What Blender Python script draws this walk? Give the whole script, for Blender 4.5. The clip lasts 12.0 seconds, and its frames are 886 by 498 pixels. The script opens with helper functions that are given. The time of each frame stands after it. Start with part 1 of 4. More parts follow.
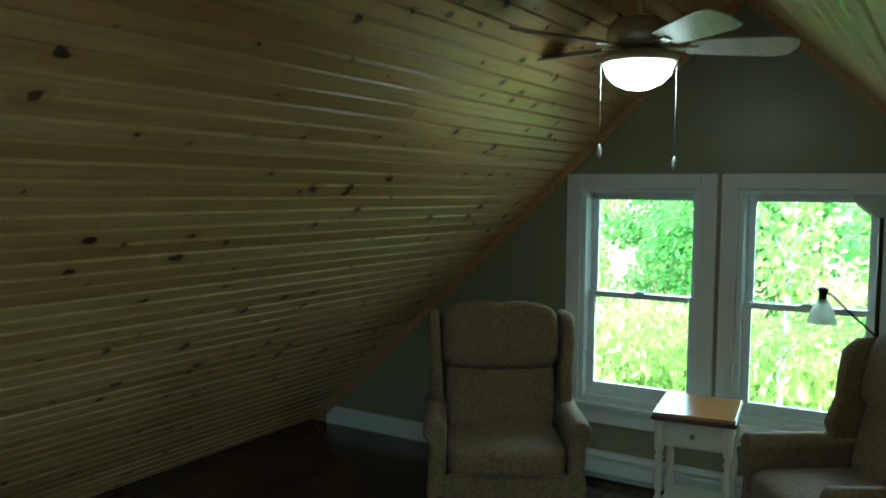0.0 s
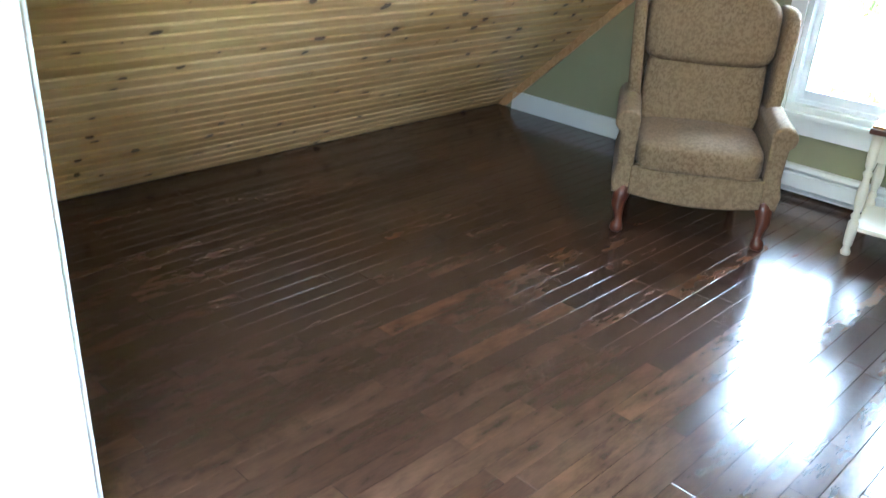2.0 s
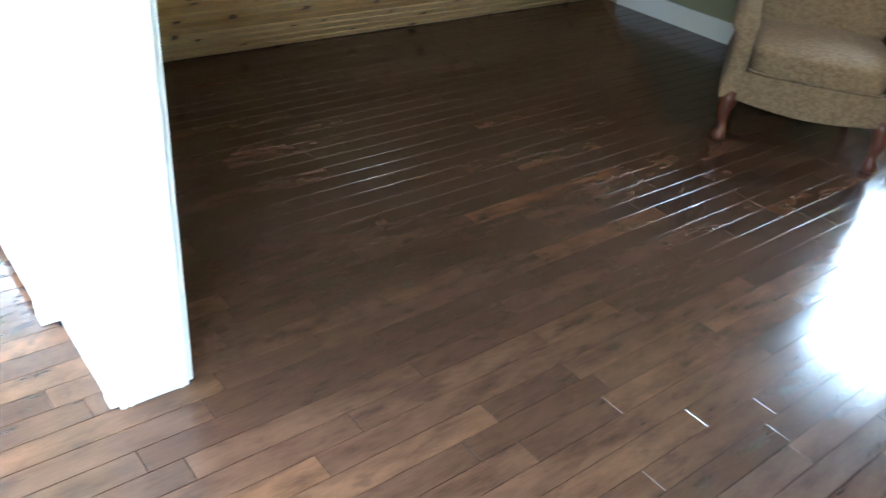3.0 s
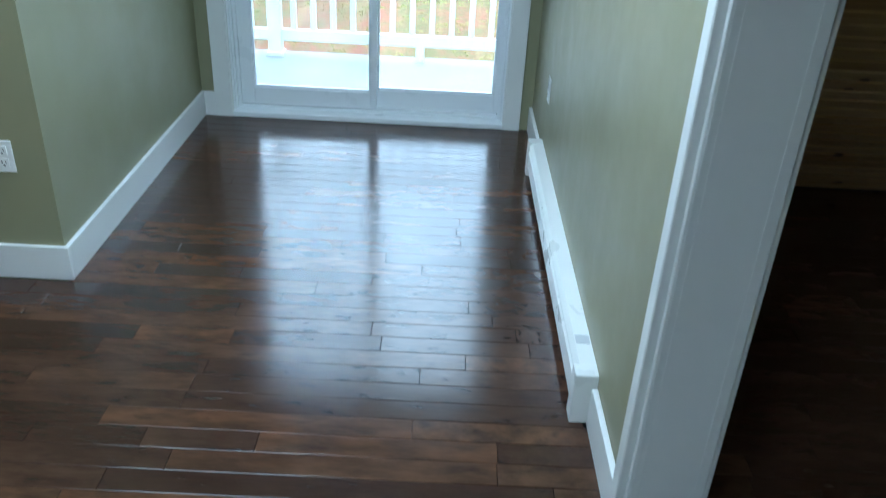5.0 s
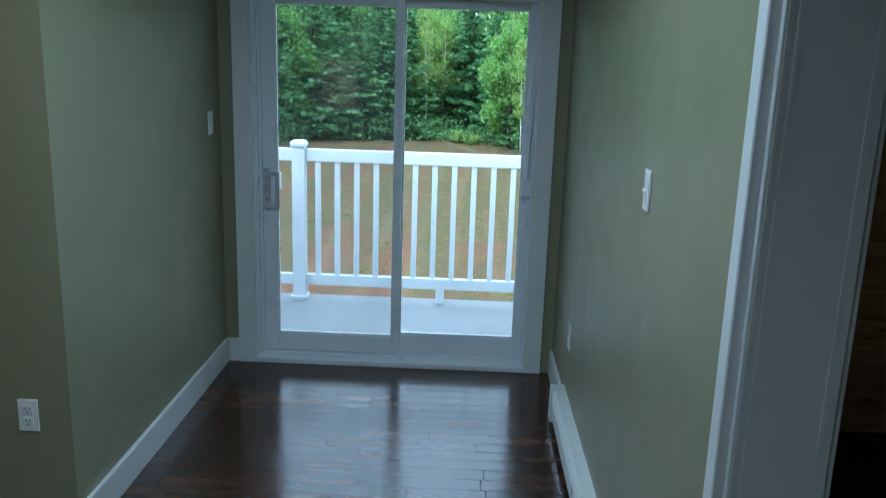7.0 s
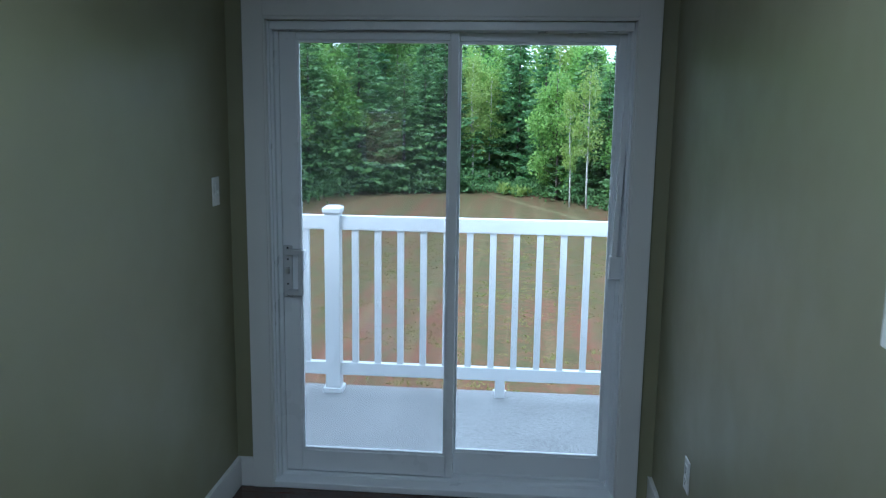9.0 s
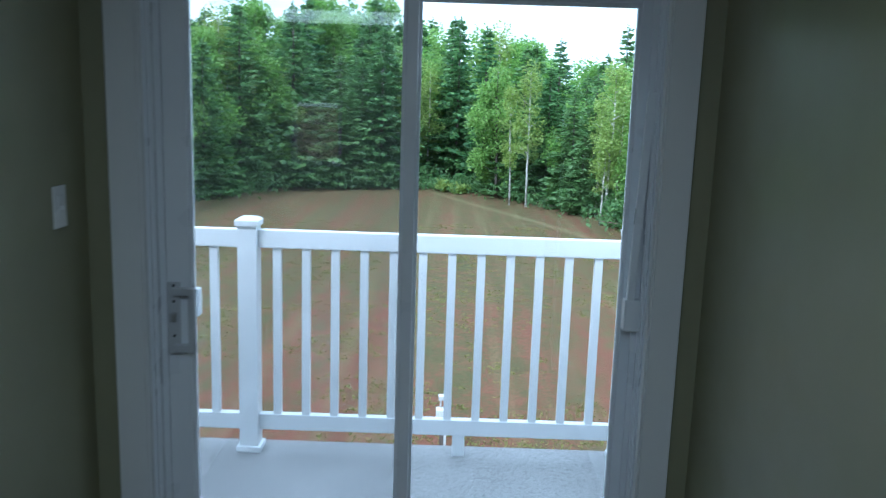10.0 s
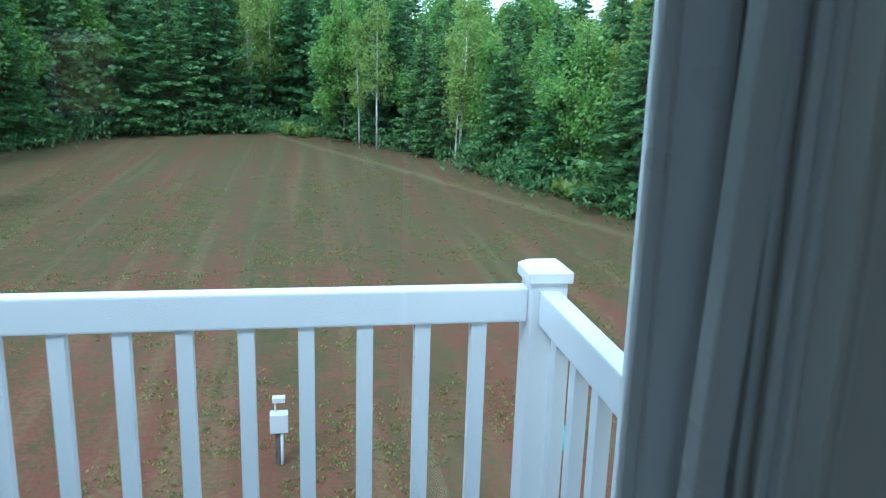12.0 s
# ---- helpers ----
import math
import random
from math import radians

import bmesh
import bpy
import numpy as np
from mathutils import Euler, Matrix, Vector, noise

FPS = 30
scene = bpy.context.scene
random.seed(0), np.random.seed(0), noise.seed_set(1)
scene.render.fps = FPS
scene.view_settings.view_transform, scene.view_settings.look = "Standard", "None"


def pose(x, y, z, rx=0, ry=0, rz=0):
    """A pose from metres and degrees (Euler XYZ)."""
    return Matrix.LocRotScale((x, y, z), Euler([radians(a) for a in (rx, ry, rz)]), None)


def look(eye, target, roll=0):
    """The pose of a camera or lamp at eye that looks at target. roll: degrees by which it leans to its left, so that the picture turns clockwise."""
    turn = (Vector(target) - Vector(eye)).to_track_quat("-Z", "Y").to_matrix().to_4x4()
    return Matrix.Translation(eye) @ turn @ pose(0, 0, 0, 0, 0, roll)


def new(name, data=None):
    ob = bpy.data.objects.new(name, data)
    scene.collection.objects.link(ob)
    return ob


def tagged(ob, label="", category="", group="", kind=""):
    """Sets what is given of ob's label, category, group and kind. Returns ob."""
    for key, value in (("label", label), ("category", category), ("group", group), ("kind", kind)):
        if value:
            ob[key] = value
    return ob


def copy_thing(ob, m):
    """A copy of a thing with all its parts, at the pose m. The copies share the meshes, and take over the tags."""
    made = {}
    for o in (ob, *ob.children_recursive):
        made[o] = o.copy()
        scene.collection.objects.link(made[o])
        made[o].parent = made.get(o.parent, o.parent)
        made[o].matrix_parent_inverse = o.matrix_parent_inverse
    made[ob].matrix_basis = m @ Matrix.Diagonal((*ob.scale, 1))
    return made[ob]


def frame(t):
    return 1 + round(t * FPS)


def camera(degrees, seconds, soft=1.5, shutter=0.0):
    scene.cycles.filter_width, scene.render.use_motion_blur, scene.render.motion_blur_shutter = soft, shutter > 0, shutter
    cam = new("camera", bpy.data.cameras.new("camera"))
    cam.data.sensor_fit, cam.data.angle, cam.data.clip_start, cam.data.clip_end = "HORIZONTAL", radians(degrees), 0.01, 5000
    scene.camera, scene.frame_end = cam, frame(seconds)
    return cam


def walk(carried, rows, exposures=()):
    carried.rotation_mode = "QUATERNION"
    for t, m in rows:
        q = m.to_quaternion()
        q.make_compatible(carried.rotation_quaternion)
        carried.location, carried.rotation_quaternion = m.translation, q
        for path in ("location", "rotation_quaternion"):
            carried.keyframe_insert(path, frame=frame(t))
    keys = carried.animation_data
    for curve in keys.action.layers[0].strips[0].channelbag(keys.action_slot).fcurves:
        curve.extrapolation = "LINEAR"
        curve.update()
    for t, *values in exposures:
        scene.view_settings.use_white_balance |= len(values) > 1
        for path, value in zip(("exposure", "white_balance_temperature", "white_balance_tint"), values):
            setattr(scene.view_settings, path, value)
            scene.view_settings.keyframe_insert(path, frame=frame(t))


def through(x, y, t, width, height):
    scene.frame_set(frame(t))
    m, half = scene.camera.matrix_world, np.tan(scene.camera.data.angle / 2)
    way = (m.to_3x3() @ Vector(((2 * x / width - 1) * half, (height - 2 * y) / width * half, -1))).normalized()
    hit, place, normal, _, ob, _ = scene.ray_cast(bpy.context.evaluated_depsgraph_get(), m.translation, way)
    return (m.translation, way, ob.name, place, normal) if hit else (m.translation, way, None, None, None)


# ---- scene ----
# ================= camera =================
cam = camera(57.0, 12.0, soft=1.1, shutter=0.3)


def eye(x, y, z, yaw, pitch, roll):
    return pose(x, y, z, 90 + pitch, 0, yaw) @ pose(0, 0, 0, 0, 0, roll)


PATH = [
    (0.0, 0.533, -4.728, 1.772, -58.07, -4.15, 0.48),
    (0.5, 0.527, -4.702, 1.736, -53.68, -9.67, 0.30),
    (1.0, 0.522, -4.676, 1.701, -48.82, -14.85, 1.01),
    (1.5, 0.516, -4.650, 1.665, -47.11, -19.82, 2.13),
    (2.0, 0.511, -4.624, 1.630, -46.53, -25.05, 3.53),
    (2.5, 0.505, -4.598, 1.594, -46.55, -30.15, 5.72),
    (3.0, 0.500, -4.572, 1.558, -41.21, -32.42, 6.11),
    (3.5, 0.494, -4.546, 1.523, -27.46, -33.98, 6.75),
    (3.7, 0.492, -4.535, 1.509, -21.66, -34.22, 5.41),
    (4.2, 0.470, -4.480, 1.535, -9.50, -34.60, 4.20),
    (4.7, 0.440, -4.400, 1.580, -2.50, -32.00, 3.40),
    (5.3, 0.413, -4.328, 1.641, 0.44, -25.53, 2.92),
    (5.5, 0.410, -4.321, 1.648, 0.63, -23.43, 2.84),
    (6.0, 0.408, -4.323, 1.667, 0.86, -20.38, 2.24),
    (6.5, 0.403, -4.331, 1.680, 0.73, -17.48, 1.91),
    (7.0, 0.395, -4.334, 1.710, 1.50, -13.26, 1.85),
    (7.5, 0.397, -4.315, 1.741, 2.51, -9.33, 1.50),
    (7.7, 0.398, -4.260, 1.737, 4.64, -9.18, 1.60),
    (8.3, 0.360, -3.960, 1.720, 6.20, -9.60, 1.30),
    (8.8, 0.305, -3.560, 1.695, 5.40, -9.80, 0.95),
    (9.3, 0.245, -3.107, 1.669, 4.39, -9.49, 0.74),
    (9.5, 0.220, -2.906, 1.654, 4.37, -9.09, 1.17),
    (10.0, 0.147, -2.394, 1.651, 0.34, -9.99, 1.82),
    (10.5, 0.161, -1.859, 1.648, -2.97, -8.05, 0.85),
    (11.0, 0.178, -1.342, 1.624, -6.99, -10.42, -0.06),
    (11.5, 0.300, -0.865, 1.605, -11.15, -12.16, 0.91),
    (12.0, 0.443, -0.433, 1.609, -10.05, -13.93, 1.72),
]
EXPOSURES = [(0.0, 3.1, 4750, -26), (0.6, 4.25, 4800, -7), (1.2, 5.4, 4800, 4), (2.5, 6.0, 4850, 1), (3.2, 5.2, 4950, 0), (3.7, 4.1, 5000, 2), (4.6, 3.0, 4850, 0),
             (5.3, 2.1, 4700, -4), (6.5, 1.4, 4650, -4), (7.7, 1.05, 4750, -1), (9.5, 1.0, 4850, 5), (10.5, 0.75, 4800, 0), (12.0, 0.35, 4700, -4)]
walk(cam, [(r[0], eye(*r[1:])) for r in PATH], EXPOSURES)

# ================= daylight =================
world = bpy.data.worlds.new("overcast_sky")
scene.world = world
world.use_nodes = True
wn = world.node_tree
wn.nodes.clear()
sky = wn.nodes.new("ShaderNodeTexSky")
sky.sky_type = "NISHITA"
sky.sun_disc = False
sky.sun_elevation = radians(48)
sky.sun_rotation = radians(200)
sky.air_density, sky.dust_density, sky.ozone_density = 1.0, 4.0, 1.0
cloud_co = wn.nodes.new("ShaderNodeTexCoord")
cloud_noise = wn.nodes.new("ShaderNodeTexNoise")
cloud_noise.inputs["Scale"].default_value = 2.2
cloud_noise.inputs["Detail"].default_value = 6
cloud_ramp = wn.nodes.new("ShaderNodeValToRGB")
cloud_ramp.color_ramp.elements[0].position, cloud_ramp.color_ramp.elements[1].position = 0.22, 0.55
cloud_mix = wn.nodes.new("ShaderNodeMixRGB")
cloud_mix.inputs[2].default_value = (11.0, 11.8, 12.2, 1)
bg = wn.nodes.new("ShaderNodeBackground")
bg.inputs["Strength"].default_value = 0.14
wout = wn.nodes.new("ShaderNodeOutputWorld")
wn.links.new(cloud_co.outputs["Generated"], cloud_noise.inputs["Vector"])
wn.links.new(cloud_noise.outputs["Fac"], cloud_ramp.inputs["Fac"])
wn.links.new(cloud_ramp.outputs["Color"], cloud_mix.inputs[0])
wn.links.new(sky.outputs["Color"], cloud_mix.inputs[1])
wn.links.new(cloud_mix.outputs["Color"], bg.inputs["Color"])
wn.links.new(bg.outputs["Background"], wout.inputs["Surface"])
sun_data = bpy.data.lights.new("sun", "SUN")
sun_data.energy, sun_data.angle, sun_data.color = 2.2, radians(14), (1.0, 0.96, 0.9)
sun = new("sun", sun_data)
sun.matrix_world = look((0, 0, 30), (9, 11, 14))


HALL_FILL_W, LANDING_FILL_W = 7.0, 7.5   # watts of the unseen fill lamps added under the hall and landing ceiling

# ================= materials =================
class Nodes:
    """A short way to write a node material."""

    def __init__(self, name):
        self.mat = bpy.data.materials.new(name)
        self.mat.use_nodes = True
        self.tree = self.mat.node_tree
        self.bsdf = self.tree.nodes["Principled BSDF"]
        self.out = self.tree.nodes["Material Output"]

    def node(self, kind, **inputs):
        n = self.tree.nodes.new(kind)
        for key, value in inputs.items():
            self.put(n, key.replace("_", " "), value)
        return n

    def put(self, n, key, value):
        socket = n.inputs[int(key)] if key.isdigit() else n.inputs[key]
        if hasattr(value, "is_output"):
            self.tree.links.new(value, socket)
        else:
            socket.default_value = value

    def coords(self, scale=(1, 1, 1), kind="Object", offset=None):
        co = self.node("ShaderNodeTexCoord")
        m = self.node("ShaderNodeMapping", Vector=co.outputs[kind], Scale=scale)
        if offset is not None:
            self.put(m, "Location", offset)
        return m.outputs["Vector"]

    def noise(self, vec, scale, detail=4.0, rough=0.55):
        return self.node("ShaderNodeTexNoise", Vector=vec, Scale=scale, Detail=detail, Roughness=rough).outputs["Fac"]

    def ramp(self, fac, stops):
        n = self.node("ShaderNodeValToRGB", Fac=fac)
        el = n.color_ramp.elements
        while len(el) < len(stops):
            el.new(0.5)
        for e, (p, c) in zip(el, stops):
            e.position = p
            e.color = (*c, 1) if len(c) == 3 else c
        return n.outputs["Color"]

    def grey(self, fac, lo, hi, a=0.0, b=1.0):
        n = self.node("ShaderNodeMapRange", Value=fac)
        for key, v in (("From Min", lo), ("From Max", hi), ("To Min", a), ("To Max", b)):
            n.inputs[key].default_value = v
        return n.outputs["Result"]

    def mix(self, fac, a, b, blend="MIX"):
        n = self.node("ShaderNodeMixRGB")
        n.blend_type = blend
        for i, v in ((0, fac), (1, a), (2, b)):
            if not hasattr(v, "is_output") and i > 0 and len(v) == 3:
                v = (*v, 1)
            self.put(n, str(i), v)
        return n.outputs["Color"]

    def math(self, op, a, b=0.0):
        n = self.node("ShaderNodeMath")
        n.operation = op
        self.put(n, "0", a)
        self.put(n, "1", b)
        return n.outputs["Value"]

    def bump(self, height, strength=0.2, dist=0.002):
        n = self.node("ShaderNodeBump", Height=height, Strength=strength, Distance=dist)
        self.put(self.bsdf, "Normal", n.outputs["Normal"])

    def done(self, color=None, rough=None, metal=0.0, **more):
        if color is not None:
            self.put(self.bsdf, "Base Color", (*color, 1) if not hasattr(color, "is_output") and len(color) == 3 else color)
        if rough is not None:
            self.put(self.bsdf, "Roughness", rough)
        self.put(self.bsdf, "Metallic", metal)
        for key, value in more.items():
            self.put(self.bsdf, key.replace("_", " "), value)
        return self.mat

    def any_random(self):
        """One random number for each object or loose piece."""
        a = self.node("ShaderNodeObjectInfo").outputs["Random"]
        b = self.node("ShaderNodeNewGeometry").outputs["Random Per Island"]
        return self.math("FRACT", self.math("ADD", a, b))


def paint(name, color, rough=0.45, vary=0.06, grain=160, relief=0.08):
    n = Nodes(name)
    v = n.coords()
    big = n.noise(v, 1.6, 4)
    col = n.mix(n.grey(big, 0.3, 0.7), tuple(c * (1 - vary) for c in color), tuple(min(1, c * (1 + vary)) for c in color))
    n.bump(n.noise(v, grain, 2), relief, 0.001)
    return n.done(col, n.grey(n.noise(v, 5, 3), 0.3, 0.7, rough - 0.05, rough + 0.07))


def make_floor_wood():
    n = Nodes("dark_stained_maple")
    r = n.any_random()
    co = n.node("ShaderNodeTexCoord").outputs["Object"]
    far = n.node("ShaderNodeCombineXYZ", X=n.math("MULTIPLY", r, 37.0), Y=n.math("MULTIPLY", r, 91.0), Z=n.math("MULTIPLY", r, 13.0)).outputs["Vector"]
    add = n.node("ShaderNodeVectorMath")
    n.put(add, "0", co)
    n.put(add, "1", far)
    v = n.node("ShaderNodeMapping", Vector=add.outputs["Vector"], Scale=(2.4, 8.0, 1.0)).outputs["Vector"]
    figure = n.noise(v, 2.2, 5, 0.6)
    fine = n.noise(n.node("ShaderNodeMapping", Vector=add.outputs["Vector"], Scale=(3, 60, 1)).outputs["Vector"], 5, 3)
    blotch = n.noise(n.node("ShaderNodeMapping", Vector=add.outputs["Vector"], Scale=(5, 14, 1)).outputs["Vector"], 1.6, 3)
    base = n.ramp(r, [(0.0, (0.036, 0.018, 0.0115)), (0.35, (0.056, 0.029, 0.018)), (0.7, (0.074, 0.038, 0.023)), (0.92, (0.105, 0.053, 0.028)), (1.0, (0.12, 0.052, 0.024))])
    dark = n.mix(n.grey(figure, 0.35, 0.7), base, (0.03, 0.0145, 0.0095))
    col = n.mix(n.math("MULTIPLY", n.grey(blotch, 0.56, 0.72), 0.7), dark, (0.02, 0.01, 0.0075))
    col = n.mix(n.math("MULTIPLY", n.grey(fine, 0.4, 0.7), 0.16), col, (0.105, 0.054, 0.032))
    n.bump(n.math("ADD", figure, n.math("MULTIPLY", fine, 0.4)), 0.07, 0.002)
    return n.done(col, n.grey(blotch, 0.3, 0.7, 0.13, 0.22), Specular_IOR_Level=0.5)


def make_pine(name, tint=1.0, along=(1, 0, 0)):
    n = Nodes(name)
    r = n.node("ShaderNodeNewGeometry").outputs["Random Per Island"]
    co = n.node("ShaderNodeTexCoord").outputs["Object"]
    sep = n.node("ShaderNodeSeparateXYZ", Vector=co)
    shift = n.node("ShaderNodeCombineXYZ", X=n.math("MULTIPLY", r, 53.0), Y=n.math("MULTIPLY", r, 17.0), Z=0.0).outputs["Vector"]
    add = n.node("ShaderNodeVectorMath")
    n.put(add, "0", co)
    n.put(add, "1", shift)
    v = add.outputs["Vector"]
    grain = n.noise(n.node("ShaderNodeMapping", Vector=v, Scale=(0.9, 22, 22)).outputs["Vector"], 2.0, 5, 0.6)
    fine = n.noise(n.node("ShaderNodeMapping", Vector=v, Scale=(4, 150, 150)).outputs["Vector"], 2.0, 2)
    cell = n.node("ShaderNodeTexVoronoi", Scale=1.0)
    cell.voronoi_dimensions = "2D"
    flat = n.node("ShaderNodeCombineXYZ", X=n.math("MULTIPLY", sep.outputs["X"], 4.5), Y=n.math("MULTIPLY", sep.outputs["Y"], 8.4)).outputs["Vector"]
    wob = n.node("ShaderNodeTexNoise", Vector=co, Scale=9.0, Detail=2.0)
    warp = n.node("ShaderNodeVectorMath")
    warp.operation = "MULTIPLY_ADD"
    n.put(warp, "0", wob.outputs["Color"])
    n.put(warp, "1", (0.34, 0.34, 0))
    n.put(warp, "2", flat)
    n.put(cell, "Vector", warp.outputs["Vector"])
    size = n.node("ShaderNodeSeparateColor", Color=cell.outputs["Color"]).outputs["Red"]
    reach = n.grey(size, 0.2, 1.0, 0.0, 0.125)
    knot = n.grey(n.math("SUBTRACT", cell.outputs["Distance"], reach), -0.03, 0.012, 1.0, 0.0)
    halo = n.grey(n.math("SUBTRACT", cell.outputs["Distance"], n.math("MULTIPLY", reach, 2.2)), -0.06, 0.05, 1.0, 0.0)
    base = n.ramp(r, [(0.0, (0.5, 0.31, 0.12)), (0.4, (0.61, 0.41, 0.175)), (0.8, (0.68, 0.48, 0.235)), (1.0, (0.56, 0.33, 0.125))])
    col = n.mix(n.math("MULTIPLY", n.grey(grain, 0.42, 0.68), 0.55), base, (0.42, 0.23, 0.085))
    col = n.mix(n.math("MULTIPLY", n.grey(fine, 0.45, 0.7), 0.2), col, (0.38, 0.2, 0.08))
    col = n.mix(n.math("MULTIPLY", halo, 0.32), col, (0.34, 0.16, 0.06))
    col = n.mix(n.math("MULTIPLY", knot, 0.95), col, (0.06, 0.024, 0.011))
    col = n.mix(1.0, col, (tint, tint, tint), "MULTIPLY")
    n.bump(n.math("ADD", grain, knot), 0.08, 0.002)
    return n.done(col, n.grey(grain, 0.3, 0.7, 0.3, 0.42))


def make_fabric():
    n = Nodes("floral_tapestry")
    v = n.coords()
    flowers = n.noise(v, 62, 3, 0.65)
    leaves = n.noise(n.coords(offset=(3, 7, 1)), 105, 3, 0.6)
    weave = n.noise(v, 420, 2)
    col = n.mix(n.grey(flowers, 0.47, 0.56), (0.235, 0.16, 0.085), (0.165, 0.108, 0.052))
    col = n.mix(n.math("MULTIPLY", n.grey(leaves, 0.54, 0.64), 0.5), col, (0.105, 0.066, 0.03))
    col = n.mix(n.math("MULTIPLY", n.grey(n.noise(v, 6, 2), 0.4, 0.7), 0.3), col, (0.25, 0.165, 0.08))
    n.bump(n.math("ADD", weave, flowers), 0.25, 0.0015)
    return n.done(col, 0.9, Sheen_Weight=0.06)


def make_glass(name, tint=(1, 1, 1), gloss=1.0):
    n = Nodes(name)
    n.tree.nodes.remove(n.bsdf)
    clear = n.node("ShaderNodeBsdfTransparent", Color=(*tint, 1))
    shine = n.node("ShaderNodeBsdfGlossy", Roughness=0.01)
    fres = n.node("ShaderNodeFresnel", IOR=1.5)
    mixer = n.node("ShaderNodeMixShader")
    n.put(mixer, "0", n.math("MULTIPLY", fres.outputs["Fac"], gloss))
    n.put(mixer, "1", clear.outputs["BSDF"])
    n.put(mixer, "2", shine.outputs["BSDF"])
    n.put(n.out, "Surface", mixer.outputs["Shader"])
    return n.mat


def make_screen():
    n = Nodes("insect_screen")
    n.tree.nodes.remove(n.bsdf)
    clear = n.node("ShaderNodeBsdfTransparent")
    wire = n.node("ShaderNodeBsdfDiffuse", Color=(0.2, 0.21, 0.21, 1))
    mixer = n.node("ShaderNodeMixShader")
    n.put(mixer, "0", n.grey(n.noise(n.coords(), 3, 3), 0.3, 0.7, 0.08, 0.15))
    n.put(mixer, "1", clear.outputs["BSDF"])
    n.put(mixer, "2", wire.outputs["BSDF"])
    n.put(n.out, "Surface", mixer.outputs["Shader"])
    return n.mat


def make_leaf(name, dark, light, gloss=0.5, through=0.3):
    n = Nodes(name)
    r = n.node("ShaderNodeNewGeometry").outputs["Random Per Island"]
    obj = n.node("ShaderNodeObjectInfo").outputs["Random"]
    col = n.mix(r, dark, light)
    col = n.mix(n.grey(obj, 0, 1, 0, 0.5 if light[2] < 0.5 else 0.0), col, tuple(0.6 * a + 0.4 * b for a, b in zip(light, (0.11, 0.13, 0.03))))
    n.done(col, gloss)
    glow = n.node("ShaderNodeBsdfTranslucent", Color=col)
    mixer = n.node("ShaderNodeMixShader")
    n.put(mixer, "0", through)
    n.put(mixer, "1", n.bsdf.outputs["BSDF"])
    n.put(mixer, "2", glow.outputs["BSDF"])
    n.put(n.out, "Surface", mixer.outputs["Shader"])
    return n.mat


def make_lawn():
    n = Nodes("patchy_lawn")
    v = n.coords()
    patch = n.noise(v, 0.23, 6, 0.62)
    mid = n.noise(v, 1.4, 5, 0.6)
    fine = n.noise(v, 11, 5, 0.7)
    rows = n.noise(n.coords((1.15, 0.05, 1)), 1.0, 3, 0.6)
    sep = n.node("ShaderNodeSeparateXYZ", Vector=n.node("ShaderNodeTexCoord").outputs["Object"])
    far = n.grey(sep.outputs["Y"], 7, 18)
    bare = n.math("ADD", n.math("MULTIPLY", patch, 0.55), n.math("ADD", n.math("MULTIPLY", mid, 0.35), n.math("MULTIPLY", fine, 0.9)))
    bare = n.math("ADD", bare, n.math("MULTIPLY", n.math("SUBTRACT", rows, 0.5), 0.9))
    bare = n.math("SUBTRACT", bare, n.math("SUBTRACT", n.math("MULTIPLY", far, 0.27), 0.19))
    soil = n.mix(fine, (0.125, 0.05, 0.033), (0.2, 0.083, 0.053))
    grass = n.mix(n.grey(mid, 0.3, 0.7), (0.06, 0.07, 0.027), (0.11, 0.1, 0.043))
    dry = n.mix(n.grey(rows, 0.3, 0.65, 0.05, 0.7), grass, (0.145, 0.083, 0.046))
    col = n.mix(n.grey(bare, 0.87, 1.05), dry, soil)
    col = n.mix(n.math("MULTIPLY", n.grey(n.noise(v, 26, 4, 0.7), 0.5, 0.66), 0.6), col, (0.09, 0.08, 0.04))
    clump = n.noise(v, 2.6, 8, 0.85)
    col = n.mix(n.math("MULTIPLY", n.grey(clump, 0.51, 0.57), n.grey(far, 0, 1, 0.3, 0.75)), col, (0.08, 0.092, 0.034))
    col = n.mix(n.math("MULTIPLY", n.grey(clump, 0.48, 0.4), 0.5), col, (0.2, 0.088, 0.057))
    speck = n.noise(v, 19, 6, 0.8)
    col = n.mix(n.math("MULTIPLY", n.grey(speck, 0.54, 0.66), 0.5), col, (0.2, 0.15, 0.08))
    col = n.mix(n.math("MULTIPLY", n.grey(speck, 0.46, 0.34), 0.4), col, (0.05, 0.045, 0.02))
    straw = n.noise(n.coords((2.0, 0.045, 1), offset=(5, 2, 0)), 1.0, 4, 0.65)
    col = n.mix(n.math("MULTIPLY", n.grey(straw, 0.52, 0.63), n.grey(fine, 0.4, 0.6, 0.08, 0.5)), col, (0.2, 0.17, 0.085))
    line = n.math("ADD", n.math("MULTIPLY", sep.outputs["X"], 0.9205), n.math("MULTIPLY", sep.outputs["Y"], 0.3907))
    track = n.math("ABSOLUTE", n.math("ADD", line, -15.55))
    track = n.math("MULTIPLY", n.grey(track, 0.08, 0.34, 0.25, 0.0), n.grey(sep.outputs["Y"], 14, 20))
    col = n.mix(track, col, (0.27, 0.25, 0.13))
    col = n.mix(1.0, col, (0.86, 0.82, 0.82), "MULTIPLY")
    n.bump(n.math("ADD", fine, mid), 0.7, 0.05)
    return n.done(col, 0.95, Specular_IOR_Level=0.1)


